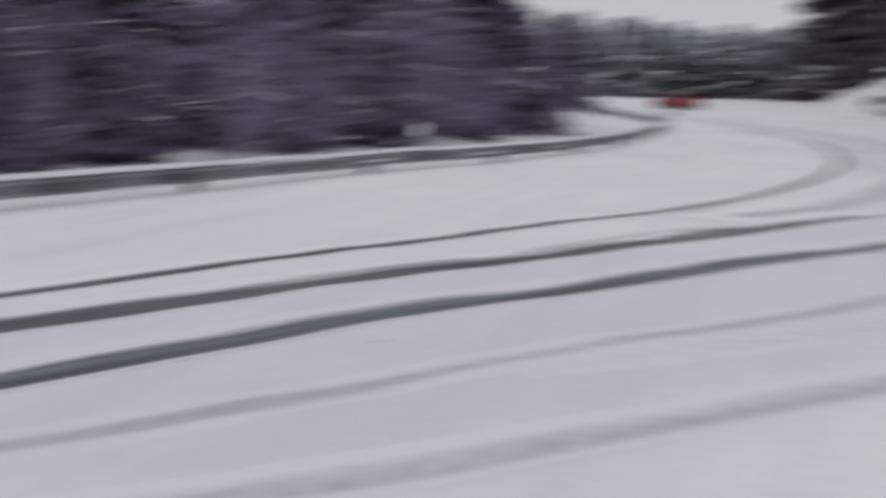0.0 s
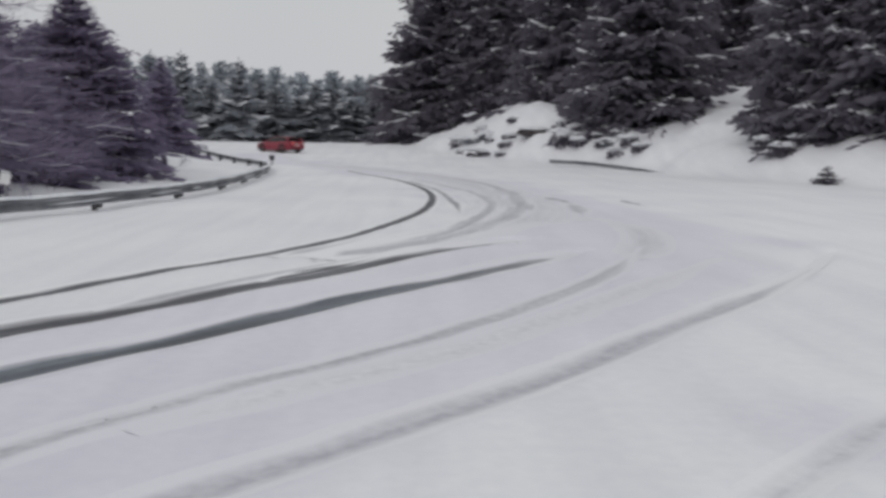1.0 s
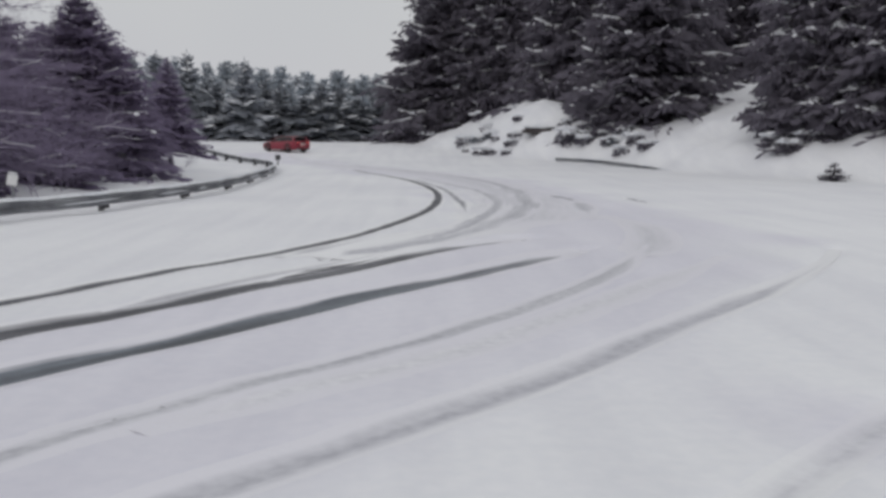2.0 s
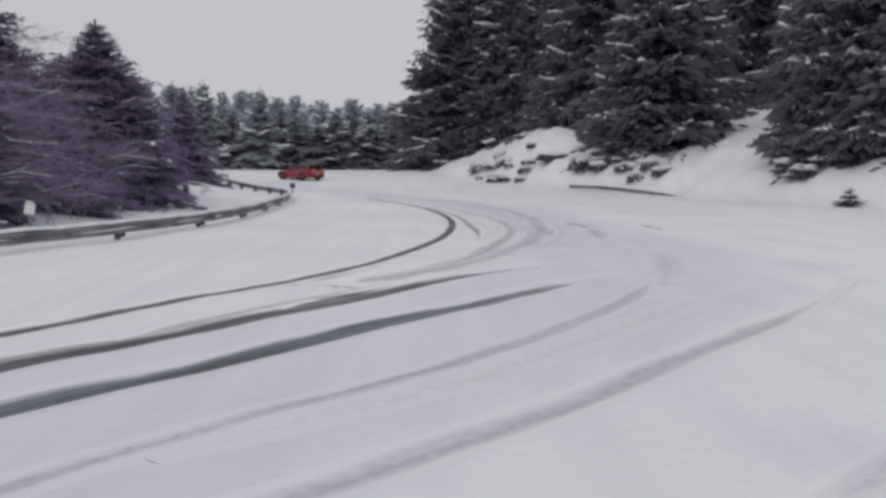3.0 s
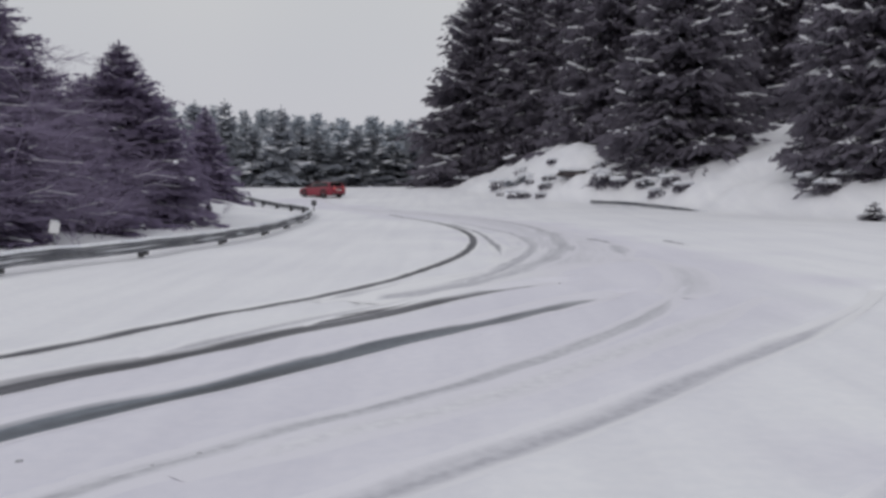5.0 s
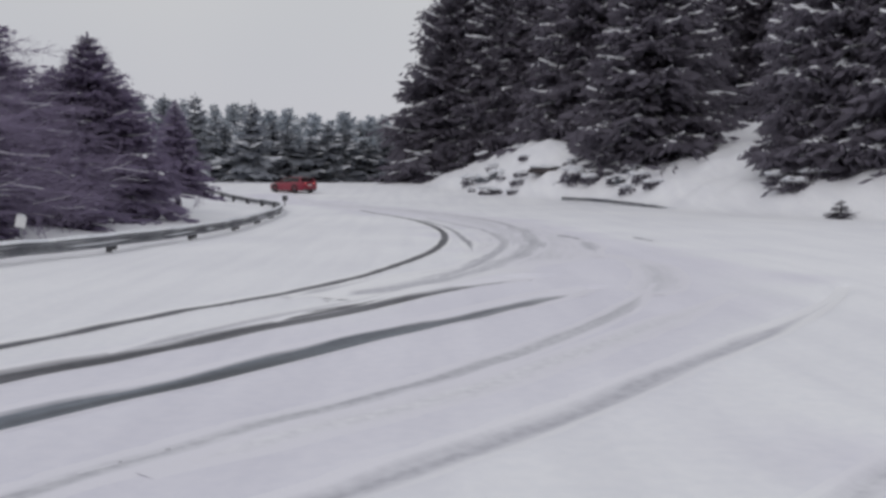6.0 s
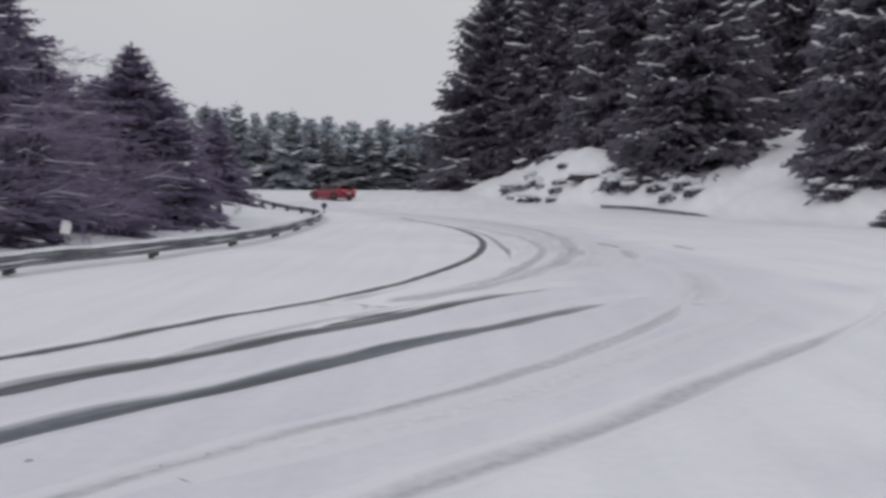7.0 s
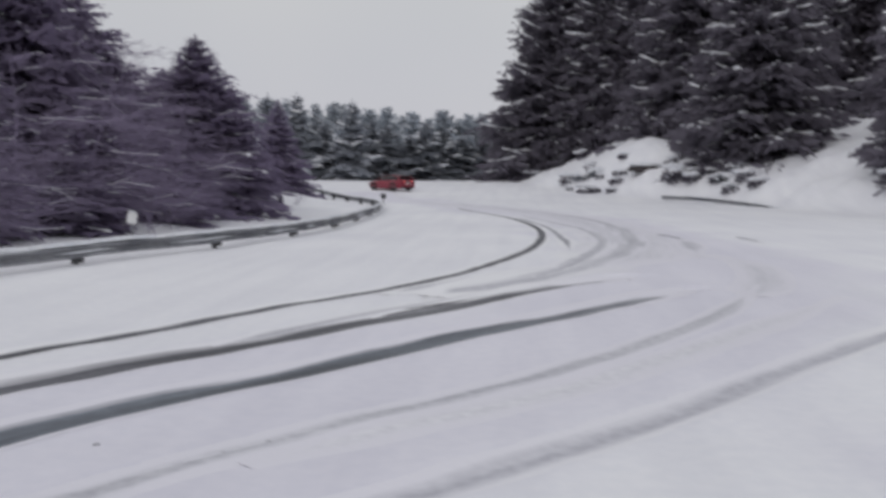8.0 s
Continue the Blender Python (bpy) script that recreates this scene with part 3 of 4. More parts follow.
PALE = [spruce("spruce", spruce_meshes(12, 4.6, s, 0.0, 0.03, 4, 1.2, 12, 1, 0.74, fan=0.36, capped=0.5), HAZE_NEEDLES,
               "pale spruce in the far wood, haze painted into its needles", "distant spruces") for s in (36, 37)]
FARTHER = [spruce("spruce", spruce_meshes(12, 4.8, s, 0.0, 0.05, 3, 1.3, 11, 1, 0.60, fan=0.36, capped=0.35), HAZE_NEEDLES,
                  "small spruce on the far hillside, haze painted into its needles", "distant spruces") for s in (34, 35)]
YOUNG = spruce("young_spruce", spruce_meshes(1.5, 0.85, 41, 0.9, 0.05, 6, 1.0, 7, capped=0.6), NEEDLES,
               "knee-high young spruce loaded with snow at the foot of the bank", "young spruces")


def bare_meshes(h, seed, stems, flat, twigs):
    """A leafless bush or tree: forking branches, and snow lines on those that lie flat. flat: how level the limbs grow."""
    rng = random.Random(seed)
    bv, bf, sv, sf = [], [], [], []

    def stick(a, b, ra, rb, snowed=False):
        q = (b - a).to_track_quat("Z", "Y")
        k = len(bv)
        for p, r in ((a, ra), (b, rb)):
            for i in range(3):
                bv.append(p + q @ Vector((r * math.cos(2.094 * i), r * math.sin(2.094 * i), 0)))
        for i in range(3):
            j = (i + 1) % 3
            bf.append((k + i, k + j, k + 3 + j, k + 3 + i))
        d = b - a
        if snowed and abs(d.z) < 0.6 * d.length:
            side = d.cross(Vector((0, 0, 1))).normalized()
            k = len(sv)
            for p, r in ((a, ra), (b, rb)):
                w = max(r * 0.9, 0.007)
                sv.extend([p + side * w + Vector((0, 0, 0.3 * r)), p + Vector((0, 0, r + 0.009)), p - side * w + Vector((0, 0, 0.3 * r))])
            sf.extend([(k, k + 3, k + 4, k + 1), (k + 1, k + 4, k + 5, k + 2)])

    def grow(p, d, long, r, level):
        limb = level == 1 and flat > 0.5
        n = 8 if limb else 3 if level < 2 else 2
        snowed = rng.random() < (0.45 if limb else 0.03 if level < 3 else 0.0)
        bare_part = rng.choice((0, 1, 2, 2)) if limb else 0
        for i in range(n):
            b = p + d * (long / n)
            stick(p, b, r * (1 - 0.25 * i / n), r * (1 - 0.25 * (i + 1) / n), snowed and i >= bare_part)
            p = b
            d = (d + Vector((rng.uniform(-0.2, 0.2), rng.uniform(-0.2, 0.2), rng.uniform(-0.12, 0.13) * (0.3 if limb else 1.0))) * (0.95 if limb else 1.0)).normalized()
            snowed = snowed and not (limb and rng.random() < 0.2)
            if level < 3:
                for _ in range(2 if limb else twigs if level else twigs + 1):
                    e = (d + Vector((rng.uniform(-1, 1), rng.uniform(-1, 1), rng.uniform(-0.5, 0.6) * (1 - 0.45 * flat)))).normalized()
                    grow(p, e, long * rng.uniform(0.35, 0.62) * (0.7 if limb else 1.0), max(r * 0.6, 0.004), level + 1)

    if flat > 0.5:
        pts = [Vector((0, 0, -0.3))]
        for k in range(6):
            pts.append(Vector((rng.uniform(-0.16, 0.16) * (1 + 0.3 * k), rng.uniform(-0.12, 0.12), h * (k + 1) / 6)))
            stick(pts[k], pts[k + 1], 0.045 - 0.006 * k, 0.039 - 0.006 * k)
        for i in range(stems):
            f = 0.12 + 0.85 * i / stems
            a = rng.choice((0.0, math.pi)) + rng.uniform(-1.2, 1.2)
            k = min(int(f * 6), 5)
            grow(pts[k].lerp(pts[k + 1], f * 6 - k), Vector((math.cos(a), math.sin(a), rng.uniform(-0.10, 0.09))).normalized(), h * 0.9 * (1.1 - f) + 0.4, 0.010, 1)
    else:
        for i in range(stems):
            a = rng.uniform(0, 6.28)
            out = rng.uniform(0.15, 0.9)
            grow(Vector((math.cos(a) * 0.25, math.sin(a) * 0.25, -0.15)), Vector((math.cos(a) * out, math.sin(a) * out, 1)).normalized(), h * rng.uniform(0.6, 1.0), 0.016, 0)
    return raw(bv, bf, "branches"), raw(sv, sf, "snow_load")


def bare(name, meshes, label, category, group):
    t = thing(name, pose(0, 0, -500), label, category, group)
    for pn, me, mat in zip(("branching", "snow_load"), meshes, (TWIG, TREE_SNOW)):
        tagged(part(pn, me, mat, t, "thin snow lying along the branches" if pn == "snow_load" else ""), kind="stuff")
    return t


BARE_TREE = [bare("bare_tree", bare_meshes(h, s, 21, 0.8, 3), "leafless purple-brown tree with snow-lined level branches", "tree",
                  "bare trees behind the guardrail") for h, s in ((4.2, 51), (3.6, 52), (4.8, 53))]
BARE_BUSH = [bare("bare_bush", bare_meshes(h, s, 2, 0.2, 2), "leafless purple-brown thicket bush in snow", "bush",
                  "bare bushes behind the guardrail") for h, s in ((2.3, 61), (1.9, 62), (2.8, 63))]


def snowy_bush_meshes(seed, wide, high):
    rng = random.Random(seed)
    cv, cf = [], []
    bm = bmesh.new()
    for i in range(190):
        a, e = rng.uniform(0, 6.28), rng.uniform(0.05, 1.35)
        d = Vector((math.cos(a) * math.cos(e) * wide, math.sin(a) * math.cos(e) * wide, math.sin(e) * high))
        p = d * rng.uniform(0.25, 0.8)
        q = d * rng.uniform(0.85, 1.15) - Vector((0, 0, 0.12 * high))
        side = d.cross(Vector((0, 0, 1))).normalized() * rng.uniform(0.08, 0.2)
        k = len(cv)
        m = p.lerp(q, 0.5)
        cv += [p, m + side, q, m - side, m - Vector((0, 0, 0.22))]
        cf += [(k, k + 1, k + 2), (k, k + 2, k + 3), (k, k + 4, k + 2)]
    for i in range(46):
        a, e = rng.uniform(0, 6.28), rng.uniform(0.1, 1.4)
        at = Vector((math.cos(a) * math.cos(e) * wide * 0.85, math.sin(a) * math.cos(e) * wide * 0.85, math.sin(e) * high * 0.95))
        size = 0.18 + 0.42 * rng.random() ** 2
        made = bmesh.ops.create_icosphere(bm, subdivisions=2, radius=1)["verts"]
        for v in made:
            w = 1 + 0.35 * noise.noise(v.co * 1.7 + Vector((i * 3.1, seed, 0)))
            v.co = Vector((v.co.x * size * w * 1.25, v.co.y * size * w, v.co.z * size * w * 0.42)) + at
    for f in bm.faces:
        f.smooth = True
    snow = bpy.data.meshes.new("snow_load")
    bm.to_mesh(snow)
    bm.free()
    return raw(cv, cf, "branches"), snow


def snowy_bush(seed, wide, high):
    t = thing("snowy_bush", pose(0, 0, -500), "low dark evergreen bush half buried under snow", "bush", "snowy bushes on the bank")
    for pn, me, mat in zip(("branching", "snow_load"), snowy_bush_meshes(seed, wide, high), (FROST_HAZE_NEEDLES, TREE_SNOW)):
        tagged(part(pn, me, mat, t, "white snow clumps on the bush" if pn == "snow_load" else ""), kind="stuff")
    return t


def bearing(slope, depth):
    """Plan position at a sideways slope from the eye and a depth."""
    return slope * depth, depth


rng = random.Random(5)
# the wood on the bank, sideways slope from the eye, depth, height and width factors
EDGE = [(0.030, 110, 0.80, 0.70), (0.017, 114, 0.72, 0.50), (0.032, 112, 0.60, 0.8), (0.0437, 104, 1.14, 1.20), (0.078, 106, 1.2, 1.0), (0.094, 101, 1.18, 1.0), (0.135, 99, 1.22, 1.0), (0.178, 90, 1.14, 0.95), (0.243, 74.5, 1.0, 0.93),
        (0.262, 86, 1.1, 0.85), (0.423, 57, 0.95, 0.60), (0.45, 55.5, 0.95, 0.74), (0.49, 55, 1.0, 0.8), (0.54, 52.5, 1.0, 0.9), (0.60, 51, 1.0, 0.9), (0.45, 68, 1.1, 0.8), (0.20, 94, 1.25, 1.0), (0.11, 108, 1.25, 1.0)]
for i, (s, d, tall, wide) in enumerate(EDGE):
    plant(SNOWED if d < 58 else TALL[i % 3], *bearing(s, d), tall, wide, 47 * i, 0.4)
for i, s in enumerate((0.040, 0.085, 0.13, 0.18, 0.23, 0.28, 0.40, 0.45, 0.51, 0.57)):
    s += rng.uniform(-0.010, 0.010)
    d = 112 - 1.8 * i + rng.uniform(-2, 2)
    plant(DEEP[i % 2], *bearing(s, d), rng.uniform(1.15, 1.4), rng.uniform(0.9, 1.1), rng.uniform(0, 360), 0.4)
for i in range(4):
    plant(DEEP[i % 2], *bearing(0.31 + 0.028 * i, 126 + 3 * (i % 2)), 1.4, 1.05, 77 * i, 0.4)
plant(YOUNG, *bearing(0.449, 47.5), 0.72, 1.2, 10)
plant(YOUNG, *bearing(0.40, 53.5), 0.7, 1.4, 200)
BUSH = [snowy_bush(s2, 1.7, 1.0) for s2 in (71, 72, 73)]
for i, (s0, s1, d0, d1, many) in enumerate([(0.070, 0.095, 81, 83, 2), (0.165, 0.180, 73.5, 75, 2), (0.215, 0.240, 70, 71.0, 2)]):
    for k in range(many):
        g = (k + rng.uniform(0.1, 0.9)) / many
        size = rng.uniform(0.5, 0.8)
        plant(BUSH[(i + k) % 3], *bearing(s0 + g * (s1 - s0), rng.uniform(d0, d1)), size * 1.1, size, rng.uniform(0, 360), 0.25)


def snowed_shrub(x, y, wide, high, seed):
    """A dwarf evergreen pressed down by snow: a dark hollow of twigs under an overhanging cap."""
    rng = random.Random(seed)
    t = thing("snowed_shrub", pose(x, y, float(land(x, y)[0])), "dark dwarf shrub pressed under a cap of snow", "shrub", "snowed-in shrubs on the bank")
    cv, cf = [], []
    for i in range(130):
        a, u = rng.uniform(0, 6.28), rng.random() ** 0.5
        p = Vector((math.cos(a) * u * wide * 0.5, math.sin(a) * u * wide * 0.35, high * rng.uniform(-0.1, 0.75)))
        q = p + Vector((math.cos(a), math.sin(a), rng.uniform(-0.8, 0.5))) * rng.uniform(0.15, 0.32) * wide * 0.6
        side = Vector((-math.sin(a), math.cos(a), rng.uniform(-0.5, 0.5))) * wide * rng.uniform(0.03, 0.08)
        k = len(cv)
        m = p.lerp(q, 0.5)
        cv += [p, m + side, q, m - side, m - Vector((0, 0, 0.10 * wide))]
        cf += [(k, k + 1, k + 2), (k, k + 2, k + 3), (k, k + 4, k + 2)]
    tagged(part("branching", raw(cv, cf, "branches"), NEEDLES, t), kind="stuff")
    bm = bmesh.new()
    for i in range(4):
        a, u = rng.uniform(0, 6.28), rng.uniform(0.1, 0.6)
        at = Vector((math.cos(a) * u * wide * 0.8, math.sin(a) * u * wide * 0.3 + 0.25 * wide, high * rng.uniform(0.85, 1.25)))
        size = wide * rng.uniform(0.20, 0.34)
        for v in bmesh.ops.create_icosphere(bm, subdivisions=2, radius=1)["verts"]:
            w = 1 + 0.4 * noise.noise(v.co * 1.5 + Vector((i * 3.1, seed, 0)))
            v.co = Vector((v.co.x * size * w * 1.2, v.co.y * size * w, v.co.z * size * w * 0.42)) + at
    part("snow_load", bm, TREE_SNOW, t, "overhanging cap of snow", True)


SHRUBS = [(0.0191, 97.1, 1.4, 0.5), (0.0585, 83.8, 1.5, 0.75), (0.0796, 83.8, 0.9, 0.85), (0.0896, 79.9, 0.7, 0.45), (0.1102, 78.2, 1.1, 0.45), (0.1074, 77.7, 1.25, 0.42), (0.0751, 78.0, 1.2, 0.5), (0.085, 77.8, 1.0, 0.45),
          (0.1016, 76.7, 0.8, 0.4), (0.0591, 80.8, 0.6, 0.4), (0.1646, 73.3, 1.5, 1.15), (0.172, 73.0, 1.2, 0.9), (0.1841, 71.7, 1.3, 0.55), (0.1987, 71.7, 1.1, 0.35), (0.2077, 70.3, 1.0, 0.4), (0.2373, 67.9, 1.3, 0.6),
          (0.2492, 66.2, 1.2, 0.45), (0.2227, 67.7, 1.2, 0.45),
          (0.0700, 94.2, 1.00, 0.78), (0.1619, 76.0, 1.07, 0.54), (0.1881, 73.2, 1.46, 0.34), (0.2094, 70.5, 0.75, 0.33), (0.2293, 71.6, 1.10, 0.34), (0.0489, 97.8, 1.04, 0.46), (0.1159, 82.3, 1.26, 0.29), (0.0836, 85.3, 0.50, 0.30),
          (0.4020, 53.0, 1.56, 0.44), (0.3827, 54.8, 1.29, 0.52), (0.4400, 52.6, 1.1, 0.40), (0.4195, 53.0, 1.25, 0.44)]
for i, (slope, d, wide, high) in enumerate(SHRUBS):
    snowed_shrub(*bearing(slope, d), wide, high, 80 + i)


def rock_slab(x, y):
    z = float(land(x, y)[0])
    t = thing("rock", pose(x, y, z, 0, 0, -6), "dark rock ledge jutting from the snowy bank", "rock")
    for pn, mat, size, up in (("stone", BARK, (1.35, 0.9, 0.36), 0.15), ("snow_cap", TREE_SNOW, (1.45, 0.95, 0.20), 0.48)):
        bm = bmesh.new()
        for v in bmesh.ops.create_icosphere(bm, subdivisions=3, radius=1)["verts"]:
            w = 1 + 0.22 * noise.noise(v.co * 1.9 + Vector((up * 9, 2.0, 0)))
            v.co = Vector((v.co.x * size[0] * w, v.co.y * size[1] * w, v.co.z * size[2] * w + up))
        part(pn, bm, mat, t, "snow lying on the ledge" if pn == "snow_cap" else "", True)


rock_slab(*bearing(0.136, 77.0))

# behind the guardrail
LEFT = [(-0.334, 36.0, 0.79, 1.08), (-0.328, 38.5, 0.64, 0.95), (-0.352, 38.5, 0.66, 1.1), (-0.478, 36.0, 1.12, 1.4), (-0.314, 40.0, 0.62, 0.85), (-0.40, 33.0, 0.50, 1.0), (-0.322, 44, 0.70, 0.85), (-0.310, 47, 0.66, 0.75), (-0.292, 53, 0.66, 0.6), (-0.375, 37, 0.62, 1.1), (-0.43, 34, 0.66, 1.1), (-0.246, 68, 0.80, 0.84),
        (-0.525, 31, 1.15, 1.1), (-0.62, 28, 1.1, 1.0), (-0.72, 25, 1.0, 1.0), (-0.83, 23, 1.0, 1.0), (-0.37, 42, 0.66, 1.0)]
for i, (s, d, tall, wide) in enumerate(LEFT):
    plant(MID[3] if -0.335 < s < -0.29 else MID[i % 3] if s > -0.6 else MID_DEEP[i % 2], *bearing(s, d), tall, wide, 71 * i)
for i in range(20):
    y = rng.uniform(8, 50)
    x = min(-17.5 - 0.12 * (46 - y), -0.52 * y) - rng.uniform(1, 14)
    plant(MID_DEEP[i % 2], x, y, rng.uniform(0.85, 1.2), rng.uniform(1.0, 1.3), rng.uniform(0, 360))
for i in range(13):
    y = 6 + 2.2 * i + rng.uniform(-0.7, 0.7)
    edge = np.interp(y, RAIL_LINE[:, 1], RAIL_LINE[:, 0])
    plant(BARE_TREE[i % 3], min(edge - 3.0 - rng.uniform(0, 3.0), -0.43 * y), y, rng.uniform(0.9, 1.25), rng.uniform(0.65, 0.9), rng.uniform(-30, 30))
for s, d, tall in ((-0.415, 33, 1.10), (-0.425, 34.5, 1.18), (-0.405, 34, 1.05), (-0.395, 31.5, 0.95)):
    plant(BARE_TREE[2], *bearing(s, d), tall, 0.68, 900 * s)
for i in range(20):
    y = 5 + 1.75 * i + rng.uniform(-0.6, 0.6)
    edge = np.interp(y, RAIL_LINE[:, 1], RAIL_LINE[:, 0])
    plant(MID_DEEP[i % 2], min(edge - 3.2 - rng.uniform(0, 1.8), -0.350 * y), y, rng.uniform(0.22, 0.42), rng.uniform(0.45, 0.62), rng.uniform(0, 360))
for i in range(22):
    y = 6 + 1.75 * i + rng.uniform(-0.5, 0.5)
    edge = np.interp(y, RAIL_LINE[:, 1], RAIL_LINE[:, 0])
    plant(BARE_BUSH[i % 3], min(edge - 1.9 - rng.uniform(0, 2.2), -(0.335 + rng.uniform(0, 0.05)) * y), y, rng.uniform(0.5, 0.8), rng.uniform(0.7, 1.0), rng.uniform(0, 360))

plant(MID_DEEP[0], *bearing(-0.2443, 41.6), 0.12, 0.11, 20)
for i, (s, d, tall) in enumerate(((-0.287, 32.1, 0.30), (-0.2754, 34.4, 0.34), (-0.2648, 35.8, 0.28), (-0.2327, 44.7, 0.30))):
    plant(BARE_BUSH[i % 3], *bearing(s, d), tall, 0.28, 60 * i, 0.05)

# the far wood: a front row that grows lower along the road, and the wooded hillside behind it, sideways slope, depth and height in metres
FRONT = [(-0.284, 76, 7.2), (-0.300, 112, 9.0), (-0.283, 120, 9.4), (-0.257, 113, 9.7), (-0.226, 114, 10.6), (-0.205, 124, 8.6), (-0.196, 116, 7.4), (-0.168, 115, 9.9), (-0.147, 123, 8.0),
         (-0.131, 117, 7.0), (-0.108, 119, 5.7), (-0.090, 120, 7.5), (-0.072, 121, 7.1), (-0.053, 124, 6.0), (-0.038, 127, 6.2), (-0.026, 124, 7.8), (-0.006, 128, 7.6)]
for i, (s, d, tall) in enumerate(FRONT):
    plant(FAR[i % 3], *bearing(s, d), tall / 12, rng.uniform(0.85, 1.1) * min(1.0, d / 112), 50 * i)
# rows farther back take the paler needles, which carry the painted haze
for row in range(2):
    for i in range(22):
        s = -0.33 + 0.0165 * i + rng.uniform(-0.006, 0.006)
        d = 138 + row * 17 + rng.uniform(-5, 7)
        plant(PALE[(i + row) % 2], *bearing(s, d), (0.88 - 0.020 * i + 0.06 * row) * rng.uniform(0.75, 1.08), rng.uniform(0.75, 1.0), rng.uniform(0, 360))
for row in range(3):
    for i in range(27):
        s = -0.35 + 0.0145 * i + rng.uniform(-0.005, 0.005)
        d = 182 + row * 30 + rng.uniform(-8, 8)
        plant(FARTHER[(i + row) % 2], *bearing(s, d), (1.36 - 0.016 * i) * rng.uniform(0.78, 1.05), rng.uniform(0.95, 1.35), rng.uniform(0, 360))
for proto in [SNOWED] + TALL + DEEP + MID + MID_DEEP + FAR + PALE + FARTHER + [YOUNG] + BARE_TREE + BARE_BUSH + BUSH:
    remove_thing(proto)


# ---- guardrails ----
def sweep(line, profile, closed=True):
    """A profile (outwards, up) carried along a line (x, y, z); outwards is to the right of its way."""
    line = np.asarray(line)
    tan = np.gradient(line[:, :2], axis=0)
    tan /= np.linalg.norm(tan, axis=1)[:, None]
    vs = [(p[0] + t[1] * o, p[1] - t[0] * o, p[2] + u) for p, t in zip(line, tan) for o, u in profile]
    n, m = len(line), len(profile)
    fs = [(i * m + k, (i + 1) * m + k, (i + 1) * m + (k + 1) % m, i * m + (k + 1) % m) for i in range(n - 1) for k in range(m if closed else m - 1)]
    if closed:
        fs += [tuple(range(m)), tuple((n - 1) * m + k for k in range(m))[::-1]]
    return raw(vs, fs, "beam")


W_FRONT = [(0.0, -0.075), (0.055, -0.065), (0.08, -0.045), (0.08, -0.025), (0.02, 0.0), (0.0, 0.03), (0.02, 0.055), (0.08, 0.085), (0.08, 0.105), (0.055, 0.125), (0.0, 0.14)]
W_FRONT = [(o, u * 1.2) for o, u in W_FRONT]
W_BEAM = W_FRONT + [(o - 0.012, u) for o, u in W_FRONT[::-1]]
SNOW_CAP = [(-0.07, 0.178), (0.085, 0.168), (0.095, 0.188), (0.06, 0.233), (-0.03, 0.238), (-0.08, 0.208)]


def post_mesh():
    bm = bmesh.new()
    box(bm, (0.012, 0.13, 0.80), (0, 0, -0.10), 0.003)
    box(bm, (0.06, 0.012, 0.80), (0.028, 0.06, -0.10), 0.003)
    box(bm, (0.06, 0.012, 0.80), (0.028, -0.06, -0.10), 0.003)
    return bm


def spacer_mesh():
    bm = bmesh.new()
    box(bm, (0.16, 0.11, 0.10), (0, 0, 0), 0.015)
    return bm


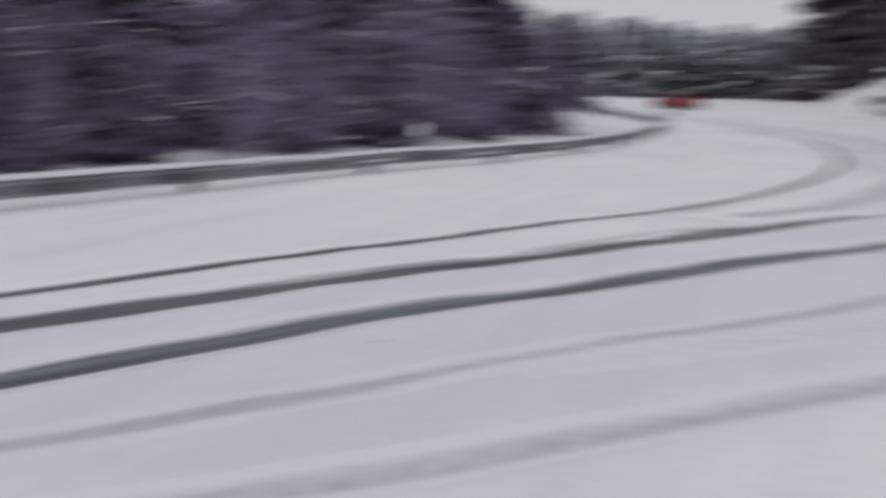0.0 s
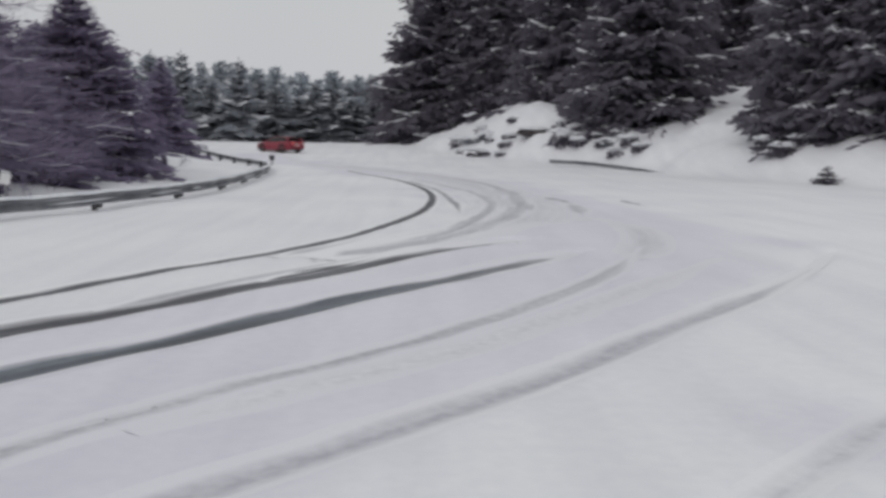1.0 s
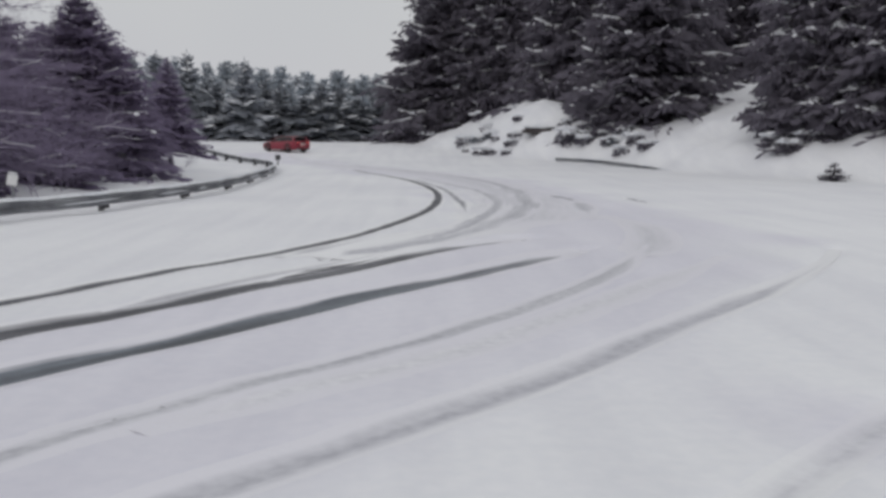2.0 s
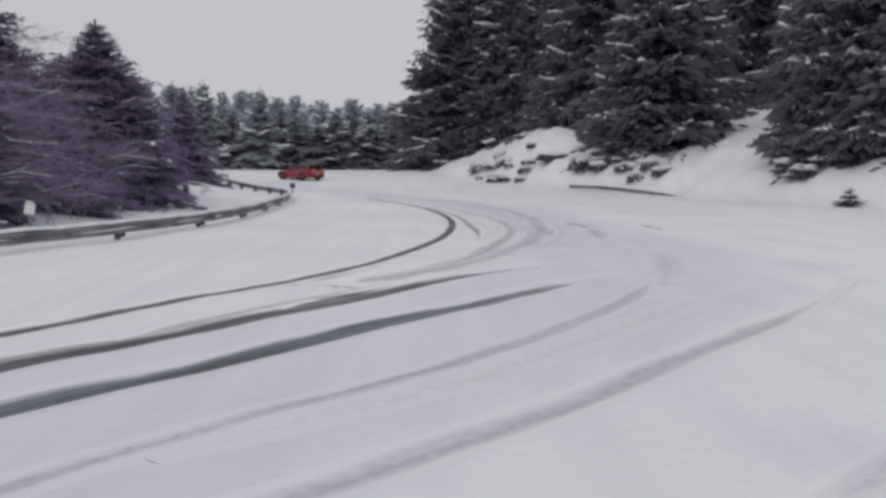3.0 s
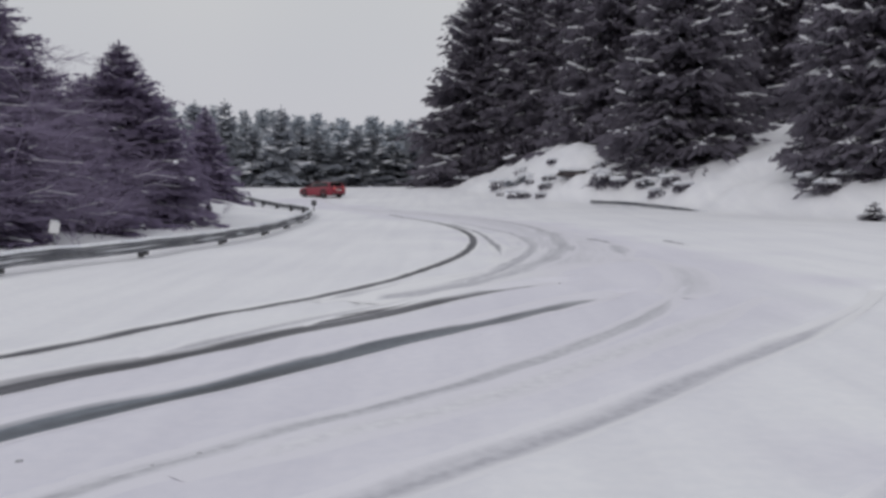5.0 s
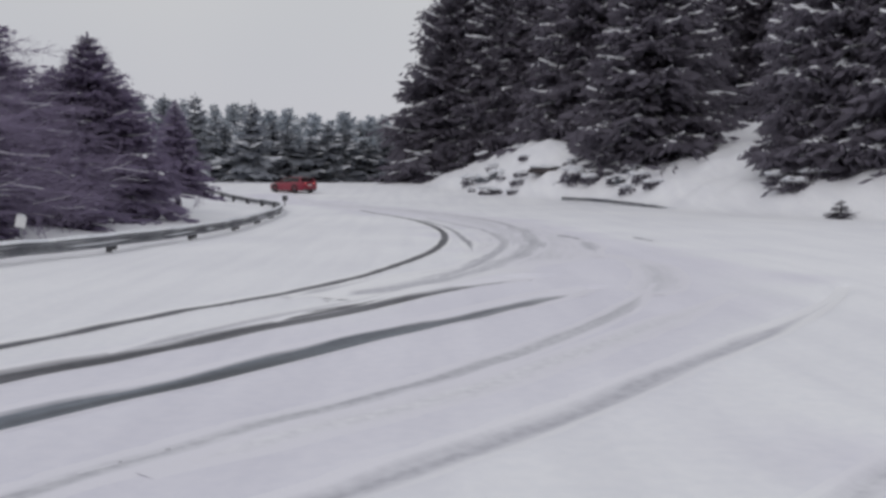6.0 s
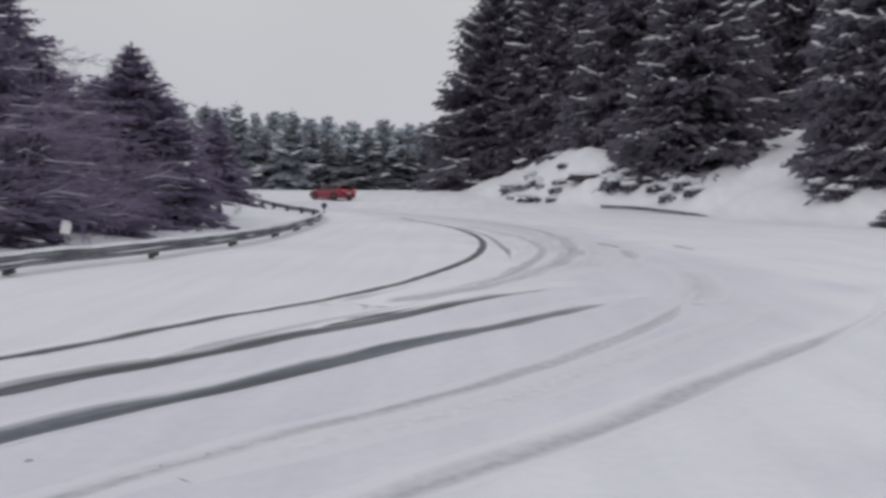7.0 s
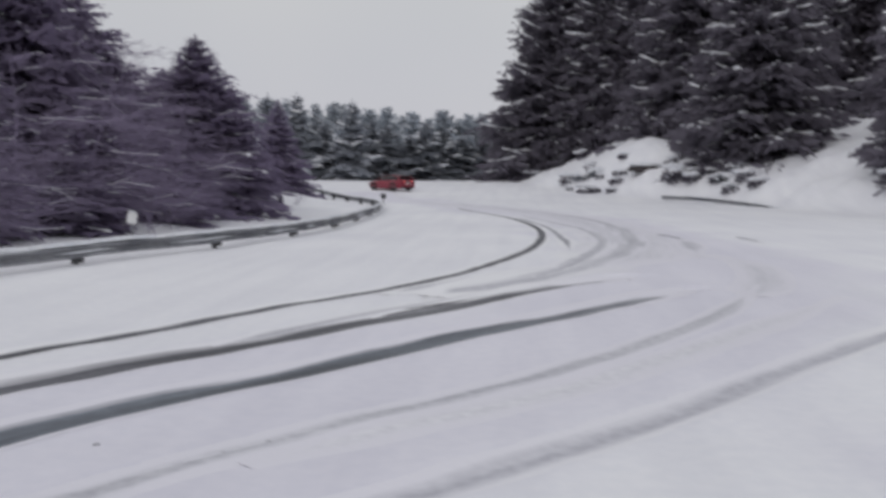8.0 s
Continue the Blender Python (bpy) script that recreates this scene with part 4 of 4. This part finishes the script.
def guardrail(line, heights, post_step, label, first_post=0.0):
    """A W-beam on posts along a plan line; heights: the beam's middle above the snow."""
    z = land(line[:, 0], line[:, 1])
    pts = np.column_stack([line, z + heights])
    rail = thing("guardrail", Matrix.Identity(4), label, "guardrail", "guardrails")
    part("beam", sweep(pts, W_BEAM), STEEL, rail, "galvanised W-shaped beam")
    wavy = pts.copy()
    wavy[:, 2] += 0.012 * waves(line[:, 0], line[:, 1], 1.5, 4)
    part("snow_cap", sweep(wavy, SNOW_CAP), TREE_SNOW, rail, "ridge of snow on the beam", True)
    run = np.concatenate(([0], np.cumsum(np.linalg.norm(np.diff(line, axis=0), axis=1))))
    rng = random.Random(17)
    at = 2.0
    while at < run[-1] - 4:
        long = rng.uniform(0.7, 3.0)
        some = (run > at) & (run < at + long + 0.6)
        grow = np.sin(np.linspace(0, math.pi, int(some.sum()))) ** 0.5
        low, high = rng.choice(((-0.012, 0.062), (0.0, 0.05), (-0.09, -0.03), (0.105, 0.15)))
        vs = []
        for p, g, t in zip(pts[some], grow, np.gradient(line, axis=0)[some]):
            t = t / np.linalg.norm(t)
            for o, u in ((0.015, low), (0.06, low + 0.25 * (high - low)), (0.075, high - 0.3 * (high - low)), (0.01, high)):
                u = (low + high) / 2 + (u - (low + high) / 2) * g
                vs.append((p[0] + t[1] * (o + 0.012), p[1] - t[0] * (o + 0.012), p[2] + u * 1.2))
        n_at = int(some.sum())
        if n_at > 2:
            part("snow_patch", raw(vs, [(4 * a + b, 4 * a + 4 + b, 4 * a + 5 + b, 4 * a + 1 + b) for a in range(n_at - 1) for b in range(3)], "snow_patch", True), TREE_SNOW, rail, "snow plastered on the beam")
        at += long + rng.uniform(0.4, 2.2)
    post_me = spacer_me = None
    for s in np.arange(first_post, run[-1], post_step):
        x, y = np.interp(s, run, line[:, 0]), np.interp(s, run, line[:, 1])
        k = min(int(np.searchsorted(run, s)), len(line) - 2)
        t = line[k + 1] - line[max(k - 1, 0)]
        turn = math.degrees(math.atan2(t[1], t[0]))
        mid = float(land(x, y)[0]) + float(np.interp(s, run, heights))
        if mid < 0.1:
            continue
        n = np.array((t[1], -t[0])) / np.linalg.norm(t)
        post = part("post", post_me or post_mesh(), DARK_STEEL, rail)
        post.matrix_local = pose(x - n[0] * 0.14, y - n[1] * 0.14, mid - 0.12, 0, 0, turn)
        post_me = post.data
        spacer = part("spacer", spacer_me or spacer_mesh(), DARK_STEEL, rail)
        spacer.matrix_local = pose(x - n[0] * 0.005, y - n[1] * 0.005, mid - 0.125, 0, 0, turn)
        spacer_me = spacer.data
    return rail


NEAR_RAIL = RAIL_LINE * 0.92
lift = 1.75 - 0.92 * (1.66 - land(RAIL_LINE[:, 0], RAIL_LINE[:, 1])) - land(NEAR_RAIL[:, 0], NEAR_RAIL[:, 1])
guardrail(NEAR_RAIL, np.clip(lift, 0.15, 0.5), 4.94, "galvanised roadside guardrail capped with snow along the bend", 3.06)
END_LINE = smooth_line([(10.6, 69.0), (13.0, 66.6), (15.4, 63.2), (16.6, 60.5)], 0.4)
run_down = np.linspace(0, 1, len(END_LINE))
guardrail(END_LINE, 0.26 - 0.42 * run_down ** 2.2, 30.0, "short dark guardrail end sloping down into the snow", 25.0)


def reflector_post(x, y, height):
    t = thing("delineator", pose(x, y, float(land(x, y)[0])), "small dark reflector box on a thin post at the rail bend", "delineator")
    bm = bmesh.new()
    box(bm, (0.07, 0.05, height + 0.3), (0, 0, height / 2 - 0.15), 0.01)
    part("post", bm, DARK_STEEL, t)
    bm = bmesh.new()
    box(bm, (0.34, 0.10, 0.34), (0, 0, height + 0.1), 0.04)
    part("reflector", bm, DARK_STEEL, t, "dark plastic reflector housing")


reflector_post(-8.4, 62.5, 0.42)


def white_sign(x, y):
    t = thing("road_sign", pose(x, y, float(land(x, y)[0]), 0, 0, 14), "small white sign plate capped with snow behind the guardrail", "road sign")
    bm = bmesh.new()
    bmesh.ops.create_cone(bm, cap_ends=True, segments=12, radius1=0.03, radius2=0.03, depth=1.3, matrix=Matrix.Translation((0, 0.03, 0.1)))
    part("post", bm, STEEL, t, "thin steel post")
    bm = bmesh.new()
    box(bm, (0.22, 0.02, 0.25), (0, 0, 0.74), 0.008, Matrix.Rotation(radians(9), 4, "Y"))
    part("plate", bm, WHITE_PAINT, t, "white painted plate")
    bm = bmesh.new()
    box(bm, (0.23, 0.08, 0.06), (0.01, 0.01, 0.885), 0.028, Matrix.Rotation(radians(9), 4, "Y"))
    part("snow_cap", bm, TREE_SNOW, t, "cap of snow", True)


white_sign(-8.75, 21.6)


# ---- the car ----
PAINT, pn_, pl_, pb_ = material("red_car_paint", 0.35)
pl_.new(mixed(pn_, pl_, noise_node(pn_, pl_, 2.5), (0.19, 0.004, 0.020), (0.23, 0.006, 0.026)), pb_.inputs["Base Color"])
pb_.inputs["Coat Weight"].default_value = 0.3
GLASS, _, _, gb_ = material("dark_tinted_glass", 0.06)
gb_.inputs["Base Color"].default_value, gb_.inputs["IOR"].default_value = (0.012, 0.012, 0.014, 1), 1.5
BLACK = grainy("black_plastic", (0.012, 0.012, 0.013), (0.022, 0.022, 0.023), 4.0, 0.5)
RUBBER = grainy("tyre_rubber", (0.012, 0.012, 0.012), (0.03, 0.03, 0.03), 6.0, 0.85)
ALLOY = grainy("dark_alloy", (0.10, 0.10, 0.105), (0.18, 0.18, 0.185), 5.0, 0.35, 0.8)
TAIL, _, _, tb_ = material("lit_tail_lamp", 0.3)
tb_.inputs["Base Color"].default_value = (0.5, 0.02, 0.02, 1)
tb_.inputs["Emission Color"].default_value, tb_.inputs["Emission Strength"].default_value = (1.0, 0.22, 0.18, 1), 3.0
CLEAR, _, _, cb_ = material("lit_white_lamp", 0.3)
cb_.inputs["Base Color"].default_value = (0.7, 0.6, 0.55, 1)
cb_.inputs["Emission Color"].default_value, cb_.inputs["Emission Strength"].default_value = (1.0, 0.85, 0.75, 1), 1.5


def loft(rings):
    """Skin over rings of equal length; each ring is the left half of a section, mirrored."""
    vs, fs = [], []
    full = [[(x, y, z) for x, y, z in r] + [(x, -y, z) for x, y, z in r[::-1]] for r in rings]
    m = len(full[0])
    for r in full:
        vs += r
    for i in range(len(full) - 1):
        for k in range(m):
            j = (k + 1) % m
            fs.append((i * m + k, i * m + j, (i + 1) * m + j, (i + 1) * m + k))
    fs += [tuple(range(m))[::-1], tuple((len(full) - 1) * m + k for k in range(m))]
    me = raw(vs, fs, "loft", True)
    bm = bmesh.new()
    bm.from_mesh(me)
    bmesh.ops.remove_doubles(bm, verts=bm.verts, dist=0.0005)
    bmesh.ops.recalc_face_normals(bm, faces=bm.faces)
    return bm


def station(x, w, zb, zt, crown=0.03):
    return [(x, 0.0, zb), (x, w * 0.86, zb), (x, w * 0.97, zb + 0.10), (x, w, zb + 0.26), (x, w * 0.985, zb + 0.62 * (zt - zb)),
            (x, w * 0.95, zt - 0.07), (x, w * 0.87, zt - 0.01), (x, w * 0.5, zt + crown * 0.8), (x, 0.0, zt + crown)]


def estate_car(x, y, heading):
    z = float(land(x, y)[0]) - 0.03
    car = thing("car", pose(x, y, z, 0, 0, heading), "red estate car with lit tail lamps sliding through the snowy bend", "car")
    part("body", loft([station(-2.49, 0.74, 0.42, 0.90), station(-2.45, 0.86, 0.30, 0.98), station(-2.30, 0.94, 0.22, 1.01), station(-1.9, 0.972, 0.20, 1.03),
                              station(-1.47, 0.98, 0.20, 1.03), station(-0.9, 0.955, 0.18, 1.01), station(0.3, 0.95, 0.18, 0.97), station(1.0, 0.96, 0.18, 0.96),
                              station(1.46, 0.975, 0.19, 0.92), station(1.95, 0.955, 0.20, 0.86), station(2.3, 0.86, 0.23, 0.78), station(2.47, 0.66, 0.32, 0.68)]),
                PAINT, car, "glossy red bodywork", True)
    part("windows", loft([[(-2.36, 0, 0.98), (-2.34, 0.80, 0.98), (-2.34, 0.80, 0.99), (-2.36, 0, 0.99)],
                          [(-1.98, 0, 0.98), (-1.96, 0.855, 0.98), (-1.90, 0.655, 1.37), (-1.92, 0, 1.385)],
                          [(-0.6, 0, 0.96), (-0.6, 0.86, 0.96), (-0.6, 0.68, 1.40), (-0.6, 0, 1.425)],
                          [(0.15, 0, 0.95), (0.15, 0.85, 0.95), (0.15, 0.66, 1.37), (0.15, 0, 1.40)],
                          [(1.12, 0, 0.94), (1.12, 0.80, 0.94), (1.10, 0.79, 0.955), (1.14, 0, 0.965)]]), GLASS, car, "dark tinted windows")
    part("roof", loft([[(-2.06, 0, 1.335), (-2.06, 0.62, 1.325), (-2.05, 0.63, 1.345), (-2.06, 0, 1.362)],
                       [(-1.88, 0, 1.38), (-1.88, 0.665, 1.36), (-1.88, 0.66, 1.395), (-1.88, 0, 1.425)],
                       [(-0.6, 0, 1.40), (-0.6, 0.70, 1.385), (-0.6, 0.68, 1.425), (-0.6, 0, 1.46)],
                       [(0.17, 0, 1.37), (0.17, 0.685, 1.355), (0.17, 0.665, 1.39), (0.17, 0, 1.425)],
                       [(0.28, 0, 1.345), (0.28, 0.66, 1.32), (0.28, 0.65, 1.34), (0.28, 0, 1.365)]]), PAINT, car, "red roof with a spoiler lip", True)
    for sgn in (-1, 1):
        for name, x0, x1, w0 in (("rear_pillar", -2.24, -1.92, 0.11), ("middle_pillar", -0.42, -0.44, 0.04), ("front_pillar", 0.98, 0.22, 0.035)):
            vs, fs = tube([(x0, sgn * 0.845, 0.99), ((x0 + x1) / 2, sgn * 0.765, 1.19), (x1, sgn * 0.672, 1.375)], [w0, w0 * 0.85, w0 * 0.7], 6)
            part(name, raw(vs, fs, name, True), BLACK if name == "middle_pillar" else PAINT, car)
        vs, fs = tube([(-1.75, sgn * 0.64, 1.42), (-1.6, sgn * 0.64, 1.465), (-0.1, sgn * 0.65, 1.47), (0.1, sgn * 0.645, 1.40)], [0.018] * 4, 6)
        part("roof_rail", raw(vs, fs, "roof_rail", True), BLACK, car, "black roof rail")
        bm = bmesh.new()
        box(bm, (0.11, 0.20, 0.13), (0.78, sgn * 1.02, 1.02), 0.04)
        part("mirror", bm, BLACK, car, "black door mirror", True)
        bm = bmesh.new()
        box(bm, (0.07, 0.46, 0.055), (-2.44, sgn * 0.62, 0.895), 0.02, Matrix.Rotation(radians(-14 * sgn), 4, "Z"))
        part("tail_lamp", bm, TAIL, car, "glowing red tail lamp")
        bm = bmesh.new()
        box(bm, (0.03, 0.05, 0.035), (-2.498, sgn * 0.145, 0.62), 0.01)
        part("small_lamp", bm, CLEAR, car, "small white rear lamp")
        bm = bmesh.new()
        bmesh.ops.create_cone(bm, cap_ends=True, segments=16, radius1=0.075, radius2=0.075, depth=0.16,
                              matrix=Matrix.Translation((-2.45, sgn * 0.62, 0.30)) @ Matrix.Rotation(radians(90), 4, "Y") @ Matrix.Diagonal((0.8, 1.2, 1, 1)))
        part("exhaust", bm, ALLOY, car, "oval exhaust tip")
        bm = bmesh.new()
        box(bm, (0.14, 0.30, 0.09), (2.28, sgn * 0.66, 0.66), 0.03, Matrix.Rotation(radians(22 * sgn), 4, "Z"))
        part("headlamp", bm, CLEAR, car, "lit headlamp")
        for xw in (-1.47, 1.46):
            vs, fs = [], []
            prof = [(-0.13, 0.27), (-0.14, 0.33), (-0.11, 0.365), (0.11, 0.365), (0.14, 0.33), (0.13, 0.27)]
            for k in range(28):
                a = 2 * math.pi * k / 28
                vs += [(r2 * math.cos(a), o, r2 * math.sin(a)) for o, r2 in prof]
            for k in range(28):
                j = (k + 1) % 28
                fs += [(k * 6 + q, j * 6 + q, j * 6 + (q + 1) % 6, k * 6 + (q + 1) % 6) for q in range(6)]
            wheel = new("wheel")
            wheel.parent = car
            wheel.matrix_local = pose(xw, sgn * 0.865, 0.36)
            part("tyre", raw(vs, fs, "tyre", True), RUBBER, wheel)
            bm = bmesh.new()
            bmesh.ops.create_cone(bm, cap_ends=True, segments=24, radius1=0.10, radius2=0.10, depth=0.12, matrix=Matrix.Translation((0, sgn * 0.05, 0)) @ Matrix.Rotation(radians(90), 4, "X"))
            for k in range(10):
                box(bm, (0.036, 0.05, 0.26), (0.15 * math.sin(k * 0.628), sgn * 0.08, 0.15 * math.cos(k * 0.628)), 0, Matrix.Rotation(k * 0.628, 4, "Y"))
            bmesh.ops.create_cone(bm, cap_ends=True, segments=28, radius1=0.275, radius2=0.275, depth=0.05, matrix=Matrix.Translation((0, -sgn * 0.02, 0)) @ Matrix.Rotation(radians(90), 4, "X"))
            part("rim", bm, ALLOY, wheel, "dark spoked alloy rim")
            arch = [(xw + 0.425 * math.cos(a), sgn * 0.958, 0.36 + 0.425 * math.sin(a)) for a in np.linspace(-0.25, math.pi + 0.25, 16)]
            vs, fs = tube(arch, [0.042] * 16, 6)
            part("wheel_arch", raw(vs, fs, "wheel_arch", True), BLACK, car, "dark wheel arch lip")
    bm = bmesh.new()
    box(bm, (0.20, 1.56, 0.22), (-2.38, 0, 0.34), 0.06)
    part("rear_diffuser", bm, BLACK, car, "black rear diffuser")
    bm = bmesh.new()
    box(bm, (0.03, 0.80, 0.05), (-2.485, 0, 0.895), 0.01)
    part("tailgate_strip", bm, BLACK, car, "black strip between the tail lamps")
    bm = bmesh.new()
    box(bm, (0.02, 0.52, 0.11), (-2.52, 0, 0.75), 0.004)
    plate = part("number_plate", bm, WHITE_PAINT, car, "white number plate with dark bars")
    for off, wide in ((-0.15, 0.10), (0.0, 0.12), (0.15, 0.10)):
        bm = bmesh.new()
        box(bm, (0.006, wide, 0.06), (-2.533, off, 0.75))
        part("bar", bm, BLACK, plate)
    bm = bmesh.new()
    box(bm, (0.22, 1.20, 0.03), (-2.14, 0, 1.36), 0.012, Matrix.Rotation(radians(8), 4, "Y"))
    part("roof_spoiler", bm, BLACK, car, "dark roof spoiler")
    return car


estate_car(-11.3, 89.5, 90 + 45)


# ---- clods of slush thrown out of the ruts ----
def clod(x, y, size, seed):
    bm = bmesh.new()
    for v in bmesh.ops.create_icosphere(bm, subdivisions=2, radius=1)["verts"]:
        w = 1 + 0.5 * noise.noise(v.co * 1.6 + Vector((seed, 0, 3)))
        v.co = Vector((v.co.x * size * 1.6 * w, v.co.y * size * w, v.co.z * size * 0.6 * w))
    me = bpy.data.meshes.new("clod")
    for f in bm.faces:
        f.smooth = True
    bm.to_mesh(me)
    bm.free()
    me.materials.append(CLOD)
    ob = tagged(new("slush_clod", me), "small grey clod of frozen slush lying on the snow", "slush clod", "clods of slush")
    ob.matrix_world = pose(x, y, float(land(x, y)[0] + dug(np.array([x]), np.array([y]))[0]) + size * 0.3, 0, 0, 40 * seed)


CLOD = grainy("frozen_slush", (0.34, 0.34, 0.37), (0.52, 0.52, 0.55), 20.0, 0.7, relief=0.4)
for i, (x, y, size) in enumerate([(-1.58, 6.13, 0.014), (-2.66, 5.93, 0.016), (-1.80, 5.85, 0.013)]):
    clod(x, y, size, i)
